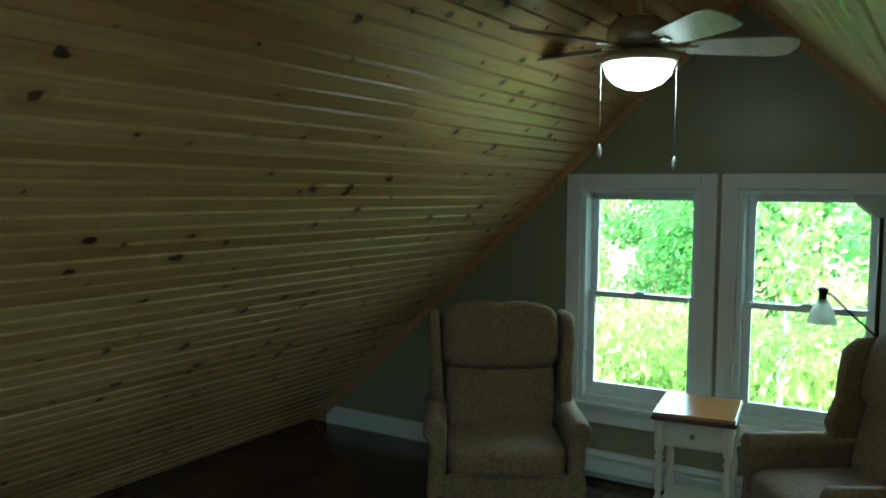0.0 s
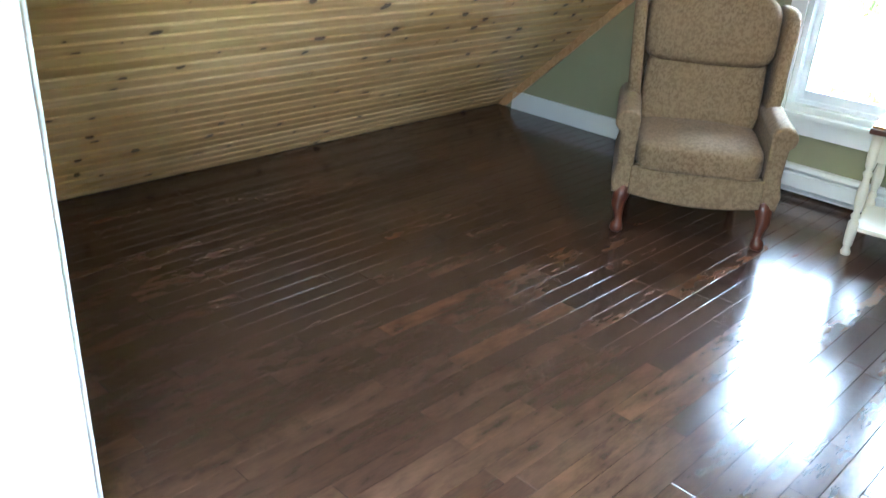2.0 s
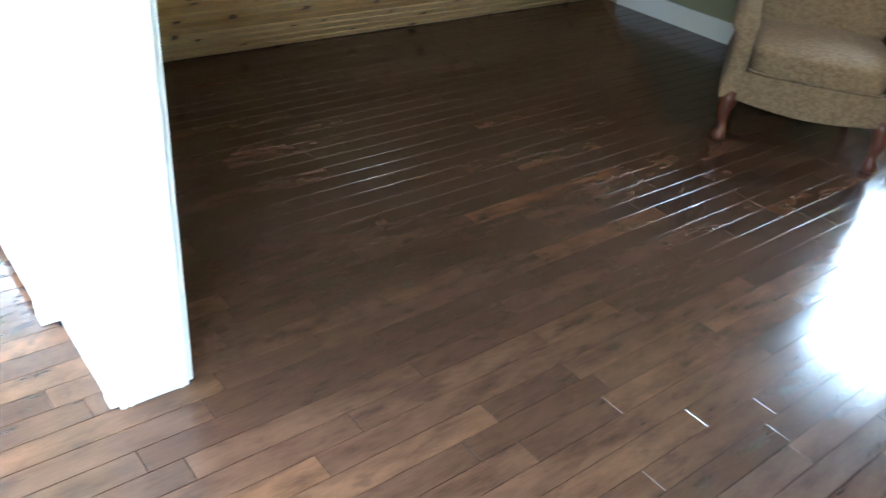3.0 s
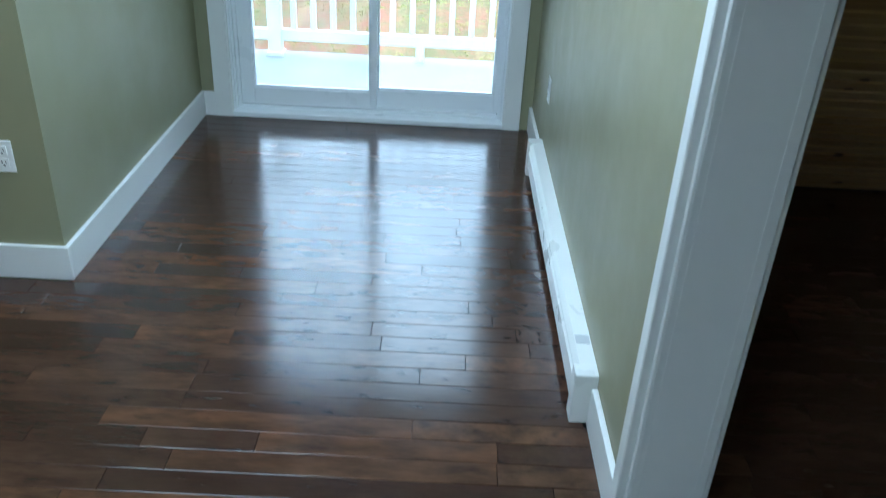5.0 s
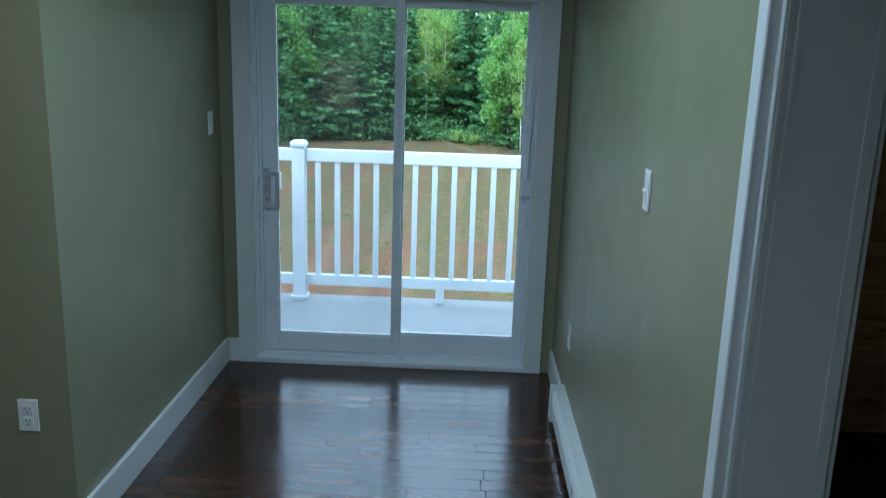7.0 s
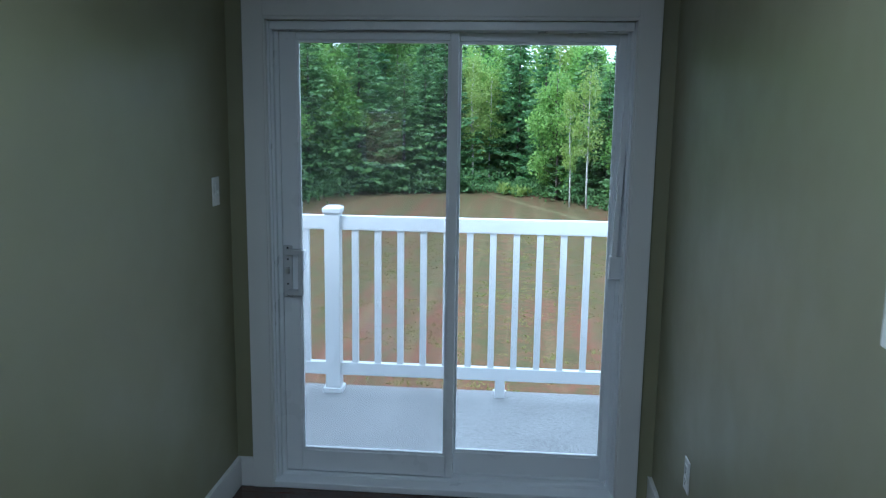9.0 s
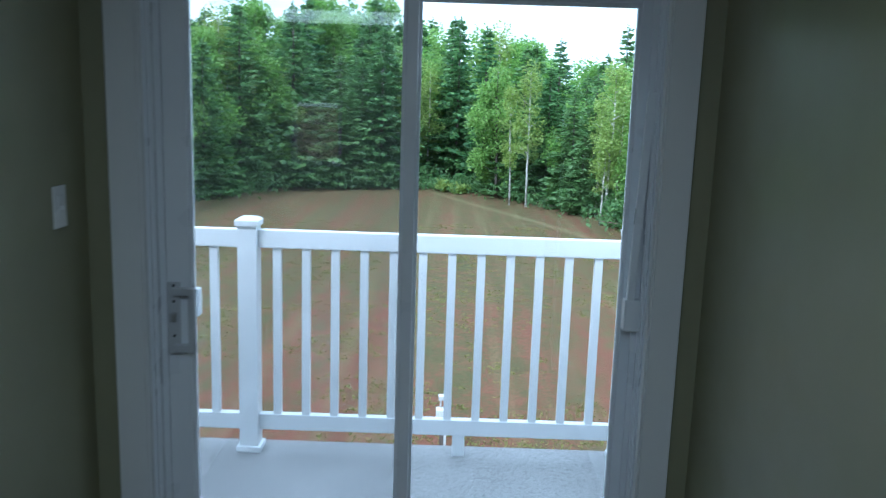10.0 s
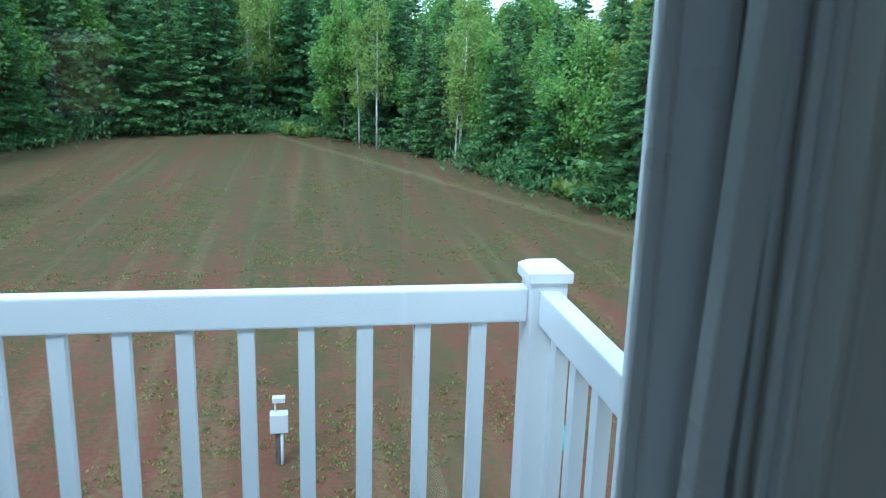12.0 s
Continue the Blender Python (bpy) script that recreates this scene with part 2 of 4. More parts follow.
def make_deck():
    n = Nodes("grey_deck_membrane")
    v = n.coords()
    col = n.mix(n.grey(n.noise(v, 2.2, 4), 0.3, 0.7), (0.24, 0.237, 0.235), (0.3, 0.298, 0.295))
    col = n.mix(n.grey(n.noise(v, 48, 3, 0.7), 0.5, 0.68, 0, 0.75), col, (0.13, 0.13, 0.13))
    col = n.mix(n.grey(n.noise(n.coords(offset=(4, 1, 2)), 70, 3, 0.7), 0.55, 0.7, 0, 0.6), col, (0.46, 0.455, 0.45))
    n.bump(n.noise(v, 55, 3), 0.4, 0.002)
    return n.done(col, 0.75)


def make_bark(name, a, b, scale=(6, 6, 1.2)):
    n = Nodes(name)
    f = n.noise(n.coords(scale), 3, 5, 0.65)
    n.bump(f, 0.5, 0.02)
    return n.done(n.mix(n.grey(f, 0.42, 0.6), a, b), 0.9)


def make_brown_wood(name, a, b, rough=0.3, axis=(1.5, 20, 20)):
    n = Nodes(name)
    f = n.noise(n.coords(axis), 2.2, 5, 0.6)
    n.bump(f, 0.06, 0.002)
    return n.done(n.mix(n.grey(f, 0.35, 0.68), a, b), rough)


M_FLOOR = make_floor_wood()
M_PINE = make_pine("knotty_pine_boards")
M_PINE_TRIM = make_brown_wood("pine_trim", (0.5, 0.3, 0.13), (0.36, 0.19, 0.075), 0.4)
M_GREEN = paint("sage_green_wall_paint", (0.266, 0.256, 0.152), 0.42, 0.04, 130, 0.12)
M_WHITE = paint("white_trim_paint", (0.72, 0.72, 0.7), 0.35, 0.03, 90, 0.05)
M_VINYL = paint("white_vinyl", (0.76, 0.78, 0.8), 0.3, 0.02, 60, 0.03)
M_RAIL = paint("white_vinyl_rail", (0.7, 0.72, 0.74), 0.32, 0.02, 60, 0.03)
M_CEIL = paint("flat_ceiling_paint", (0.72, 0.71, 0.68), 0.8, 0.03, 120, 0.15)
M_HEAT = paint("heater_enamel", (0.74, 0.74, 0.71), 0.3, 0.03, 50, 0.03)
M_DARK = paint("dark_gap", (0.03, 0.03, 0.032), 0.6)
M_PLATE = paint("switch_plate_plastic", (0.78, 0.78, 0.76), 0.25, 0.02, 40, 0.02)
M_STEEL = Nodes("brushed_steel").done((0.5, 0.5, 0.5), 0.35, 1.0)
M_NICKEL = Nodes("satin_nickel").done((0.62, 0.59, 0.54), 0.42, 0.75)
M_BRONZE = Nodes("dark_bronze").done((0.05, 0.042, 0.036), 0.4, 0.8)
M_BRASS = Nodes("aged_brass").done((0.42, 0.27, 0.1), 0.35, 1.0)
M_GLASS = make_glass("window_glass")
M_SCREEN = make_screen()
M_FABRIC = make_fabric()
M_LEG = make_brown_wood("cherry_stained_wood", (0.13, 0.04, 0.018), (0.06, 0.018, 0.01), 0.28, (20, 20, 3))
M_TOP = make_brown_wood("honey_wood_top", (0.52, 0.24, 0.06), (0.4, 0.16, 0.035), 0.22, (4, 30, 4))
M_TOP_EDGE = make_brown_wood("dark_wood_edge", (0.12, 0.04, 0.02), (0.06, 0.02, 0.012), 0.3)
M_CREAM = paint("cream_paint", (0.7, 0.66, 0.52), 0.4, 0.05, 70, 0.06)
M_BLADE = make_brown_wood("whitewashed_fan_blade", (0.5, 0.48, 0.44), (0.4, 0.37, 0.33), 0.4)
M_DECK = make_deck()
M_SIDING = paint("pale_siding", (0.6, 0.6, 0.57), 0.6)
M_LAWN = make_lawn()
M_SPRUCE = make_leaf("spruce_needles", (0.036, 0.115, 0.045), (0.17, 0.31, 0.095), 0.6, 0.38)
M_MAPLE = make_leaf("broad_leaves", (0.1, 0.23, 0.045), (0.31, 0.5, 0.11), 0.5, 0.46)
M_BIRCH = make_leaf("birch_leaves", (0.19, 0.31, 0.055), (0.38, 0.48, 0.12), 0.5, 0.48)
M_WEED = make_leaf("weeds", (0.12, 0.13, 0.035), (0.29, 0.27, 0.085), 0.8, 0.4)
# strong sun put into the leaf colour, brighter than the other foliage
M_HEDGE = make_leaf("painted_sunlit_leaves", (0.3, 0.4, 0.07), (0.46, 0.54, 0.15), 0.5, 0.5)
M_BARK = make_bark("grey_bark", (0.12, 0.1, 0.085), (0.05, 0.04, 0.033))
M_BIRCH_BARK = make_bark("white_birch_bark", (0.66, 0.64, 0.6), (0.2, 0.18, 0.16), (3, 3, 5))
M_BRUSH = make_bark("dead_brush", (0.2, 0.14, 0.1), (0.09, 0.06, 0.045))
M_TEAL = paint("teal_plastic", (0.08, 0.28, 0.25), 0.5)
M_METER = paint("pale_grey_metal", (0.5, 0.51, 0.52), 0.45)


def make_glow(name, color, strength):
    n = Nodes(name)
    return n.done(color, 0.3, Emission_Color=(*color, 1), Emission_Strength=strength)


def make_frosted():
    n = Nodes("frosted_lamp_glass")
    n.done((0.86, 0.86, 0.84), 0.25)
    glow = n.node("ShaderNodeBsdfTranslucent", Color=(0.92, 0.92, 0.9, 1))
    clear = n.node("ShaderNodeBsdfTransparent", Color=(0.95, 0.95, 0.93, 1))
    inner = n.node("ShaderNodeMixShader")
    for key, value in (("0", 0.45), ("1", glow.outputs["BSDF"]), ("2", clear.outputs["BSDF"])):
        n.put(inner, key, value)
    mixer = n.node("ShaderNodeMixShader")
    for key, value in (("0", 0.8), ("1", n.bsdf.outputs["BSDF"]), ("2", inner.outputs["Shader"])):
        n.put(mixer, key, value)
    n.put(n.out, "Surface", mixer.outputs["Shader"])
    return n.mat


M_BOWL = make_glow("lit_frosted_bowl", (1.0, 0.93, 0.82), 1.4)
M_SHADE = make_frosted()
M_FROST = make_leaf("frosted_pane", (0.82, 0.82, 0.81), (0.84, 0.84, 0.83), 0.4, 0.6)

# ================= building blocks =================


def box(bm, x0, x1, y0, y1, z0, z1, bevel=0.0, segs=2):
    made = bmesh.ops.create_cube(bm, size=1.0, matrix=Matrix.Translation(((x0 + x1) / 2, (y0 + y1) / 2, (z0 + z1) / 2)) @ Matrix.Diagonal((abs(x1 - x0), abs(y1 - y0), abs(z1 - z0), 1)))
    if bevel:
        edges = {e for v in made["verts"] for e in v.link_edges}
        bmesh.ops.bevel(bm, geom=list(edges), offset=bevel, segments=segs, profile=0.6, affect="EDGES", clamp_overlap=True)
    return bm


def boxes(*rows, bevel=0.0, segs=2):
    bm = bmesh.new()
    for r in rows:
        box(bm, *r, bevel=bevel, segs=segs)
    return bm


def tube(bm, pts, radii, segs=10, cap=True):
    """A round bar through the points."""
    pts = [Vector(p) for p in pts]
    rings = []
    for i, p in enumerate(pts):
        way = (pts[min(i + 1, len(pts) - 1)] - pts[max(i - 1, 0)]).normalized()
        side = way.cross((0, 0, 1)) if abs(way.z) < 0.9 else way.cross((1, 0, 0))
        side.normalize()
        up = side.cross(way)
        r = radii[i] if hasattr(radii, "__len__") else radii
        rings.append([bm.verts.new(p + r * (math.cos(a) * side + math.sin(a) * up)) for a in (2 * math.pi * k / segs for k in range(segs))])
    for a, b in zip(rings, rings[1:]):
        for k in range(segs):
            bm.faces.new((a[k], a[(k + 1) % segs], b[(k + 1) % segs], b[k]))
    if cap:
        bm.faces.new(list(reversed(rings[0])))
        bm.faces.new(rings[-1])
    return bm


def lathe(bm, profile, cx=0.0, cy=0.0, segs=20):
    """A turned shape from (radius, height) pairs."""
    rings = [[bm.verts.new((cx + r * math.cos(2 * math.pi * k / segs), cy + r * math.sin(2 * math.pi * k / segs), z)) for k in range(segs)] for r, z in profile]
    for a, b in zip(rings, rings[1:]):
        for k in range(segs):
            bm.faces.new((a[k], a[(k + 1) % segs], b[(k + 1) % segs], b[k]))
    bm.faces.new(list(reversed(rings[0])))
    bm.faces.new(rings[-1])
    return bm


def prism(bm, outline, axis, a, b, bevel=0.0, segs=3):
    """A flat outline drawn out along an axis; the outline runs in the other two axes, in order."""
    def put(p, d):
        q = list(p)
        q.insert("xyz".index(axis), d)
        return bm.verts.new(q)
    lo, hi = [put(p, a) for p in outline], [put(p, b) for p in outline]
    n = len(outline)
    faces = [bm.faces.new(lo), bm.faces.new(list(reversed(hi)))]
    for k in range(n):
        faces.append(bm.faces.new((lo[k], hi[k], hi[(k + 1) % n], lo[(k + 1) % n])))
    bmesh.ops.recalc_face_normals(bm, faces=faces)
    if bevel:
        rim = [e for e in {e for v in lo + hi for e in v.link_edges} if (e.verts[0] in lo) == (e.verts[1] in lo)]
        bmesh.ops.bevel(bm, geom=rim, offset=bevel, segments=segs, profile=0.5, affect="EDGES", clamp_overlap=True)
    return bm


def part(name, bm, material, parent=None, label="", smooth=False):
    """Links a bmesh as one mesh object, under a thing or a part."""
    me = bpy.data.meshes.new(name)
    bmesh.ops.recalc_face_normals(bm, faces=bm.faces[:])
    bm.to_mesh(me)
    bm.free()
    me.materials.append(material)
    if smooth:
        me.shade_smooth()
    ob = new(name, me)
    if parent is not None:
        ob.parent = parent
    if label:
        ob["label"] = label
    return ob


def thing(name, m, label, category, group="", kind=""):
    ob = new(name)
    ob.matrix_world = m
    ob.empty_display_size = 0.1
    return tagged(ob, label, category, group, kind)


def structure(name, bm, material, label="", category=""):
    return tagged(part(name, bm, material), label, category, kind="structure")


def puff(bm, cx, cy, cz, sx, sy, sz, power=4.0, cuts=10, crown=0.0, m=None):
    """A stuffed cushion: a rounded block that swells a little."""
    made = bmesh.ops.create_cube(bm, size=2.0)
    verts = made["verts"]
    edges = list({e for v in verts for e in v.link_edges})
    bmesh.ops.subdivide_edges(bm, edges=edges, cuts=cuts, use_grid_fill=True)
    for v in bm.verts:
        p = v.co.copy()
        k = (abs(p.x) ** power + abs(p.y) ** power + abs(p.z) ** power) ** (1 / power)
        p = p / k
        swell = 1 + crown * (1 - p.x * p.x) * (1 - p.y * p.y)
        q = Vector((p.x * sx / 2, p.y * sy / 2, p.z * sz / 2 * (swell if p.z > 0 else 1)))
        if m is not None:
            q = m @ q
        v.co = q + Vector((cx, cy, cz))
    return bm

# ================= plan =================
GX = 5.257            # gable wall
SY, TAN = -0.617, 0.925
RY = -3.72            # ridge
RZ = (SY - RY) * TAN
YS = 2 * RY - SY      # southern foot of the roof
PX0, PX1 = 0.91, 1.09  # wall between landing and attic room
OY0, OY1, OZ, OTOP = -2.90, -5.30, 1.88, 2.30
CEIL = 2.45
GROUND = -3.0
TILT = math.atan(TAN)
FACE = -0.015         # room side of the wall around the patio door
HX = -0.92            # western wall of the hall


HY = OY0 - (OTOP - OZ) / TAN   # where the sloped head of the opening turns level
HS = YS + OTOP / TAN           # and where it meets the southern slope


def roof(y):
    return (SY - y) * TAN if y > RY else (y - YS) * TAN


# ================= walls =================
bm = boxes((-0.92, -0.755, FACE, 0.19, -0.02, CEIL), (0.755, 0.91, FACE, 0.19, -0.02, CEIL), (-0.755, 0.755, FACE, 0.19, 2.045, CEIL))
structure("wall_north", bm, M_GREEN, "sage green painted wall around the patio door", "wall")
structure("wall_west_hall", boxes((-1.05, HX, -1.80, 0.19, -0.02, CEIL)), M_GREEN, "sage green painted wall of the short hall", "wall")
structure("wall_return", boxes((-1.75, -1.05, -1.80, -1.66, -0.02, CEIL)), M_GREEN, "sage green painted return wall of the landing", "wall")
bm = bmesh.new()
prism(bm, [(0.19, -0.02), (0.19, CEIL), (OY0, CEIL), (OY0, -0.02)], "x", PX0, PX1)
prism(bm, [(OY0, OZ), (OY0, CEIL), (OY1, CEIL), (OY1, roof(OY1)), (HS, OTOP), (HY, OTOP)], "x", PX0, PX1)
prism(bm, [(OY1, -0.02), (OY1, CEIL), (YS, CEIL), (YS, -0.02)], "x", PX0, PX1)
TY = SY - (CEIL - 0.25) / TAN
prism(bm, [(TY, CEIL), (RY, RZ + 0.25), (2 * RY - TY, CEIL)], "x", PX0, PX1)
structure("wall_partition", bm, M_GREEN, "sage green partition wall with a white cased opening", "wall")
SW = (-1.68, -1.10, 0.92, 1.68)
structure("wall_south", boxes((-3.0, SW[0], YS - 0.14, YS, -0.02, CEIL), (SW[1], PX0, YS - 0.14, YS, -0.02, CEIL), (SW[0], SW[1], YS - 0.14, YS, -0.02, SW[2]), (SW[0], SW[1], YS - 0.14, YS, SW[3], CEIL)), M_GREEN, "sage green painted wall of the landing", "wall")
structure("wall_west", boxes((-3.14, -3.0, YS - 0.14, -3.3, -0.02, CEIL), (-3.0, -1.45, -3.3, -3.16, -0.02, CEIL)), M_GREEN, "sage green painted wall of the landing", "wall")
# made-up ceiling openings, out of view, where the fill lamps sit
HALL_FILL_AREA, LANDING_FILL_AREA = (-0.45, 0.45, -3.1, -1.8), (-1.7, -0.3, -6.1, -4.8)
(ax0, ax1, ay0, ay1), (bx0, bx1, by0, by1) = HALL_FILL_AREA, LANDING_FILL_AREA
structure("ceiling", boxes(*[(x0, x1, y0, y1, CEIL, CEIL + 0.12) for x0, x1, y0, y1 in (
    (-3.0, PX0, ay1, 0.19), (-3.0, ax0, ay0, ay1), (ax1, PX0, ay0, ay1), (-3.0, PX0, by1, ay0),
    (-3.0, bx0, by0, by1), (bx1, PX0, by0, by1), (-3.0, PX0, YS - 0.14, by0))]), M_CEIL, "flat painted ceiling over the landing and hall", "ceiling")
# unseen blocks along the roof foot, added to keep outside light from leaking in
structure("eaves", boxes((PX1, GX + 0.17, SY + 0.02, SY + 0.3, -0.2, 0.3), (PX1, GX + 0.17, YS - 0.3, YS - 0.02, -0.2, 0.3), (GX, GX + 0.17, SY - 0.001, SY + 0.02, -0.2, 0.05), (GX, GX + 0.17, YS - 0.02, YS + 0.001, -0.2, 0.05), (GX, GX + 0.17, YS, SY, -0.2, -0.001)), M_SIDING, "unseen plain blocks added along the roof foot against light leaks", "wall")
W1 = (-2.790, -3.515, 0.50, 1.79)
W2 = (-3.720, -4.440, 0.50, 1.79)
bm = bmesh.new()


def gable_column(y0, y1, zlo):
    pts = [(y0, zlo), (y1, zlo), (y1, roof(y1))]
    if y1 < RY < y0:
        pts.append((RY, RZ))
    if roof(y0) > zlo + 1e-4:
        pts.append((y0, roof(y0)))
    prism(bm, pts, "x", GX, GX + 0.17)


gable_column(SY, W1[0], 0.0)
gable_column(W1[0], W1[1], W1[3])
gable_column(W1[1], W2[0], 0.0)
gable_column(W2[0], W2[1], W2[3])
prism(bm, [(W2[1], 0.0), (YS, 0.0), (W2[1], roof(W2[1]))], "x", GX, GX + 0.17)
for w in (W1, W2):
    box(bm, GX, GX + 0.17, w[1], w[0], 0.0, w[2])
structure("wall_gable", bm, M_GREEN, "sage green painted gable wall with two windows", "wall")


def slope_boards(name, x0, x1, north, label):
    """Tongue and groove boards under one side of the roof, each with eased edges."""
    bm = bmesh.new()
    length = (SY - RY) / math.cos(TILT)
    wide, rng = 0.0775, random.Random(5 if north else 6)
    s = 0.0
    while s < length - 0.01:
        e = min(s + wide, length)
        joint = x0 + rng.uniform(1.0, 3.4)
        ends = [x0, joint, x1] if rng.random() < 0.6 else [x0, x1]
        spans = list(zip(ends, ends[1:]))
        for x, xe in spans:
            lift = rng.uniform(0, 0.0012)
            outline = [(s, 0.02), (s, 0.008), (s + 0.009, -0.001 - lift), (e - 0.009, -0.001 - lift), (e, 0.008), (e, 0.02)]
            pts = []
            for a, d in outline:
                y = SY - a * math.cos(TILT) + d * math.sin(TILT)
                z = a * math.sin(TILT) + d * math.cos(TILT)
                pts.append((y if north else 2 * RY - y, z))
            prism(bm, pts, "x", x + 0.0006, xe - 0.0006)
        s = e
    back = [(SY + 0.021 * math.sin(TILT), 0.02 * math.cos(TILT)), (RY, RZ + 0.028), (RY, RZ + 0.2), (SY + 0.25, 0.02)]
    back = [(y if north else 2 * RY - y, z) for y, z in back]
    prism(bm, back, "x", x0, x1)
    return structure(name, bm, M_PINE, label, "ceiling")


slope_boards("ceiling_slope_north", PX1, GX, True, "knotty pine tongue and groove boards on the sloped ceiling")
slope_boards("ceiling_slope_south", PX1, GX, False, "knotty pine tongue and groove boards on the sloped ceiling")
bm = bmesh.new()
for k in range(28):
    z = k * 0.0885
    if z > CEIL:
        break
    x = lambda h: -1.45 + 0.125 * h
    z2 = min(z + 0.0885, CEIL)
    prism(bm, [(x(z) - 0.02, z), (x(z) - 0.004, z), (x(z) + 0.002, z + 0.006), (x(z2) + 0.002, z2 - 0.006), (x(z2) - 0.004, z2), (x(z2) - 0.02, z2)], "y", -3.3, -1.80)
box(bm, -1.75, -1.62, -3.3, -1.80, 0, CEIL)
structure("wall_west_pine", bm, M_PINE, "knotty pine boarded wall beside the landing", "wall")

# unseen fill lamps with made-up panes and surrounds, added to brighten hall and landing
for (x0, x1, y0, y1), watts in ((HALL_FILL_AREA, HALL_FILL_W), (LANDING_FILL_AREA, LANDING_FILL_W)):
    data = bpy.data.lights.new("added_fill_light", "AREA")
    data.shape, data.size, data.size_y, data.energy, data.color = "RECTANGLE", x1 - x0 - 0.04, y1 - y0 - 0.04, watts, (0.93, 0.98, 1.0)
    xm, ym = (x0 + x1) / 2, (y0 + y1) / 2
    new("added_fill_light", data).matrix_world = look((xm, ym, CEIL - 0.012), (xm, ym, 0))
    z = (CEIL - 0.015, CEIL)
    tagged(part("skylight_pane", boxes((x0 + 0.002, x1 - 0.002, y0 + 0.002, y1 - 0.002, CEIL + 0.01, CEIL + 0.02)), M_FROST), "unseen frosted white pane added above the fill lamp", "skylight", kind="structure")
    tagged(part("skylight_frame", boxes((x0 - 0.06, x0, y0, y1, *z), (x1, x1 + 0.06, y0, y1, *z), (x0 - 0.06, x1 + 0.06, y0 - 0.06, y0, *z), (x0 - 0.06, x1 + 0.06, y1, y1 + 0.06, *z)), M_WHITE), "unseen white painted surround added around the ceiling fill lamp", "trim", kind="structure")

# trim along the foot of the roof on the gable
for side in (True, False):
    bm = bmesh.new()
    wide = 0.045
    pts = [(SY - 0.006, 0.005), (RY, RZ + 0.012), (RY, RZ - 0.003 - wide / math.cos(TILT)), (SY - 0.02 - wide / math.sin(TILT), 0.005)]
    prism(bm, [(y if side else 2 * RY - y, z) for y, z in pts], "x", GX - 0.018, GX - 0.001)
    structure("trim", bm, M_PINE_TRIM, "narrow pine strip along the roof slope", "trim")


# ================= trim, doors and windows =================
def board(name, rows, label="", material=M_WHITE, bevel=0.002):
    return structure(name, boxes(*rows, bevel=bevel, segs=1), material, label, "trim")


BB = 0.135
board("baseboard", [(HX, HX + 0.018, -1.80, FACE, 0, BB)], "tall white painted baseboard")
board("baseboard", [(-1.50, HX + 0.018, -1.818, -1.80, 0, BB)], "tall white painted baseboard")
board("baseboard", [(0.892, 0.91, -0.585, FACE, 0, BB)], "tall white painted baseboard")
board("baseboard", [(0.892, 0.91, OY0 + 0.046, -2.475, 0, BB)], "tall white painted baseboard")
board("baseboard", [(HX + 0.018, -0.845, FACE - 0.016, FACE, 0, BB)], "tall white painted baseboard")
board("baseboard", [(GX - 0.018, GX, -2.62, SY - 0.145, 0, BB)], "tall white painted baseboard")
board("baseboard", [(GX - 0.018, GX, YS + 0.15, -4.72, 0, BB)], "tall white painted baseboard")
for xa, xb in ((-0.845, -0.757), (0.757, 0.845)):
    board("trim", [(xa, xb, FACE - 0.02, FACE, 0, 2.15)], "flat white door casing")
board("trim", [(-0.757, 0.757, FACE - 0.02, FACE, 2.05, 2.15)], "flat white door casing")

# cased opening: jambs, head, casings on both faces, stop bead
opening = thing("door_1", pose(0, 0, 0), "white painted cased opening without a door leaf", "doorway", kind="structure")
slant = 0.018 / math.cos(TILT)
part("jamb", boxes((PX0 - 0.002, PX1 + 0.002, OY0 - 0.018, OY0, 0, OZ - 0.012), bevel=0.002, segs=1), M_WHITE, opening)
part("jamb", boxes((PX0 - 0.002, PX1 + 0.002, OY1, OY1 + 0.018, 0, 1.39), bevel=0.002, segs=1), M_WHITE, opening)
part("head", prism(bmesh.new(), [(OY0 - 0.002, OZ), (HY, OTOP), (HY, OTOP - slant), (OY0 - 0.002, OZ - slant)], "x", PX0 - 0.002, PX1 + 0.002, 0.002, 1), M_WHITE, opening)
part("head", boxes((PX0 - 0.002, PX1 + 0.002, HS, HY - 0.001, OTOP - 0.018, OTOP), bevel=0.002, segs=1), M_WHITE, opening)
for xa, xb, wide in ((PX0 - 0.024, PX0, 0.05), (PX1, PX1 + 0.02, 0.06)):
    rise = wide / math.cos(TILT)
    part("casing", boxes((xa, xb, OY0 - 0.004, OY0 + wide - 0.004, 0, OZ), bevel=0.003, segs=1), M_WHITE, opening)
    part("casing", prism(bmesh.new(), [(OY0 + wide - 0.004, OZ + 0.001), (HY, OTOP + rise), (HY, OTOP - 0.004), (OY0 - 0.004, OZ + 0.001)], "x", xa, xb, 0.003, 1), M_WHITE, opening)
part("casing", boxes((PX0 - 0.024, PX0, HS, HY - 0.001, OTOP - 0.004, OTOP + 0.068), bevel=0.003, segs=1), M_WHITE, opening)
part("casing", boxes((PX0 - 0.024, PX0, OY1 - 0.1, OY1 + 0.008, 0, 1.39), bevel=0.003, segs=1), M_WHITE, opening)
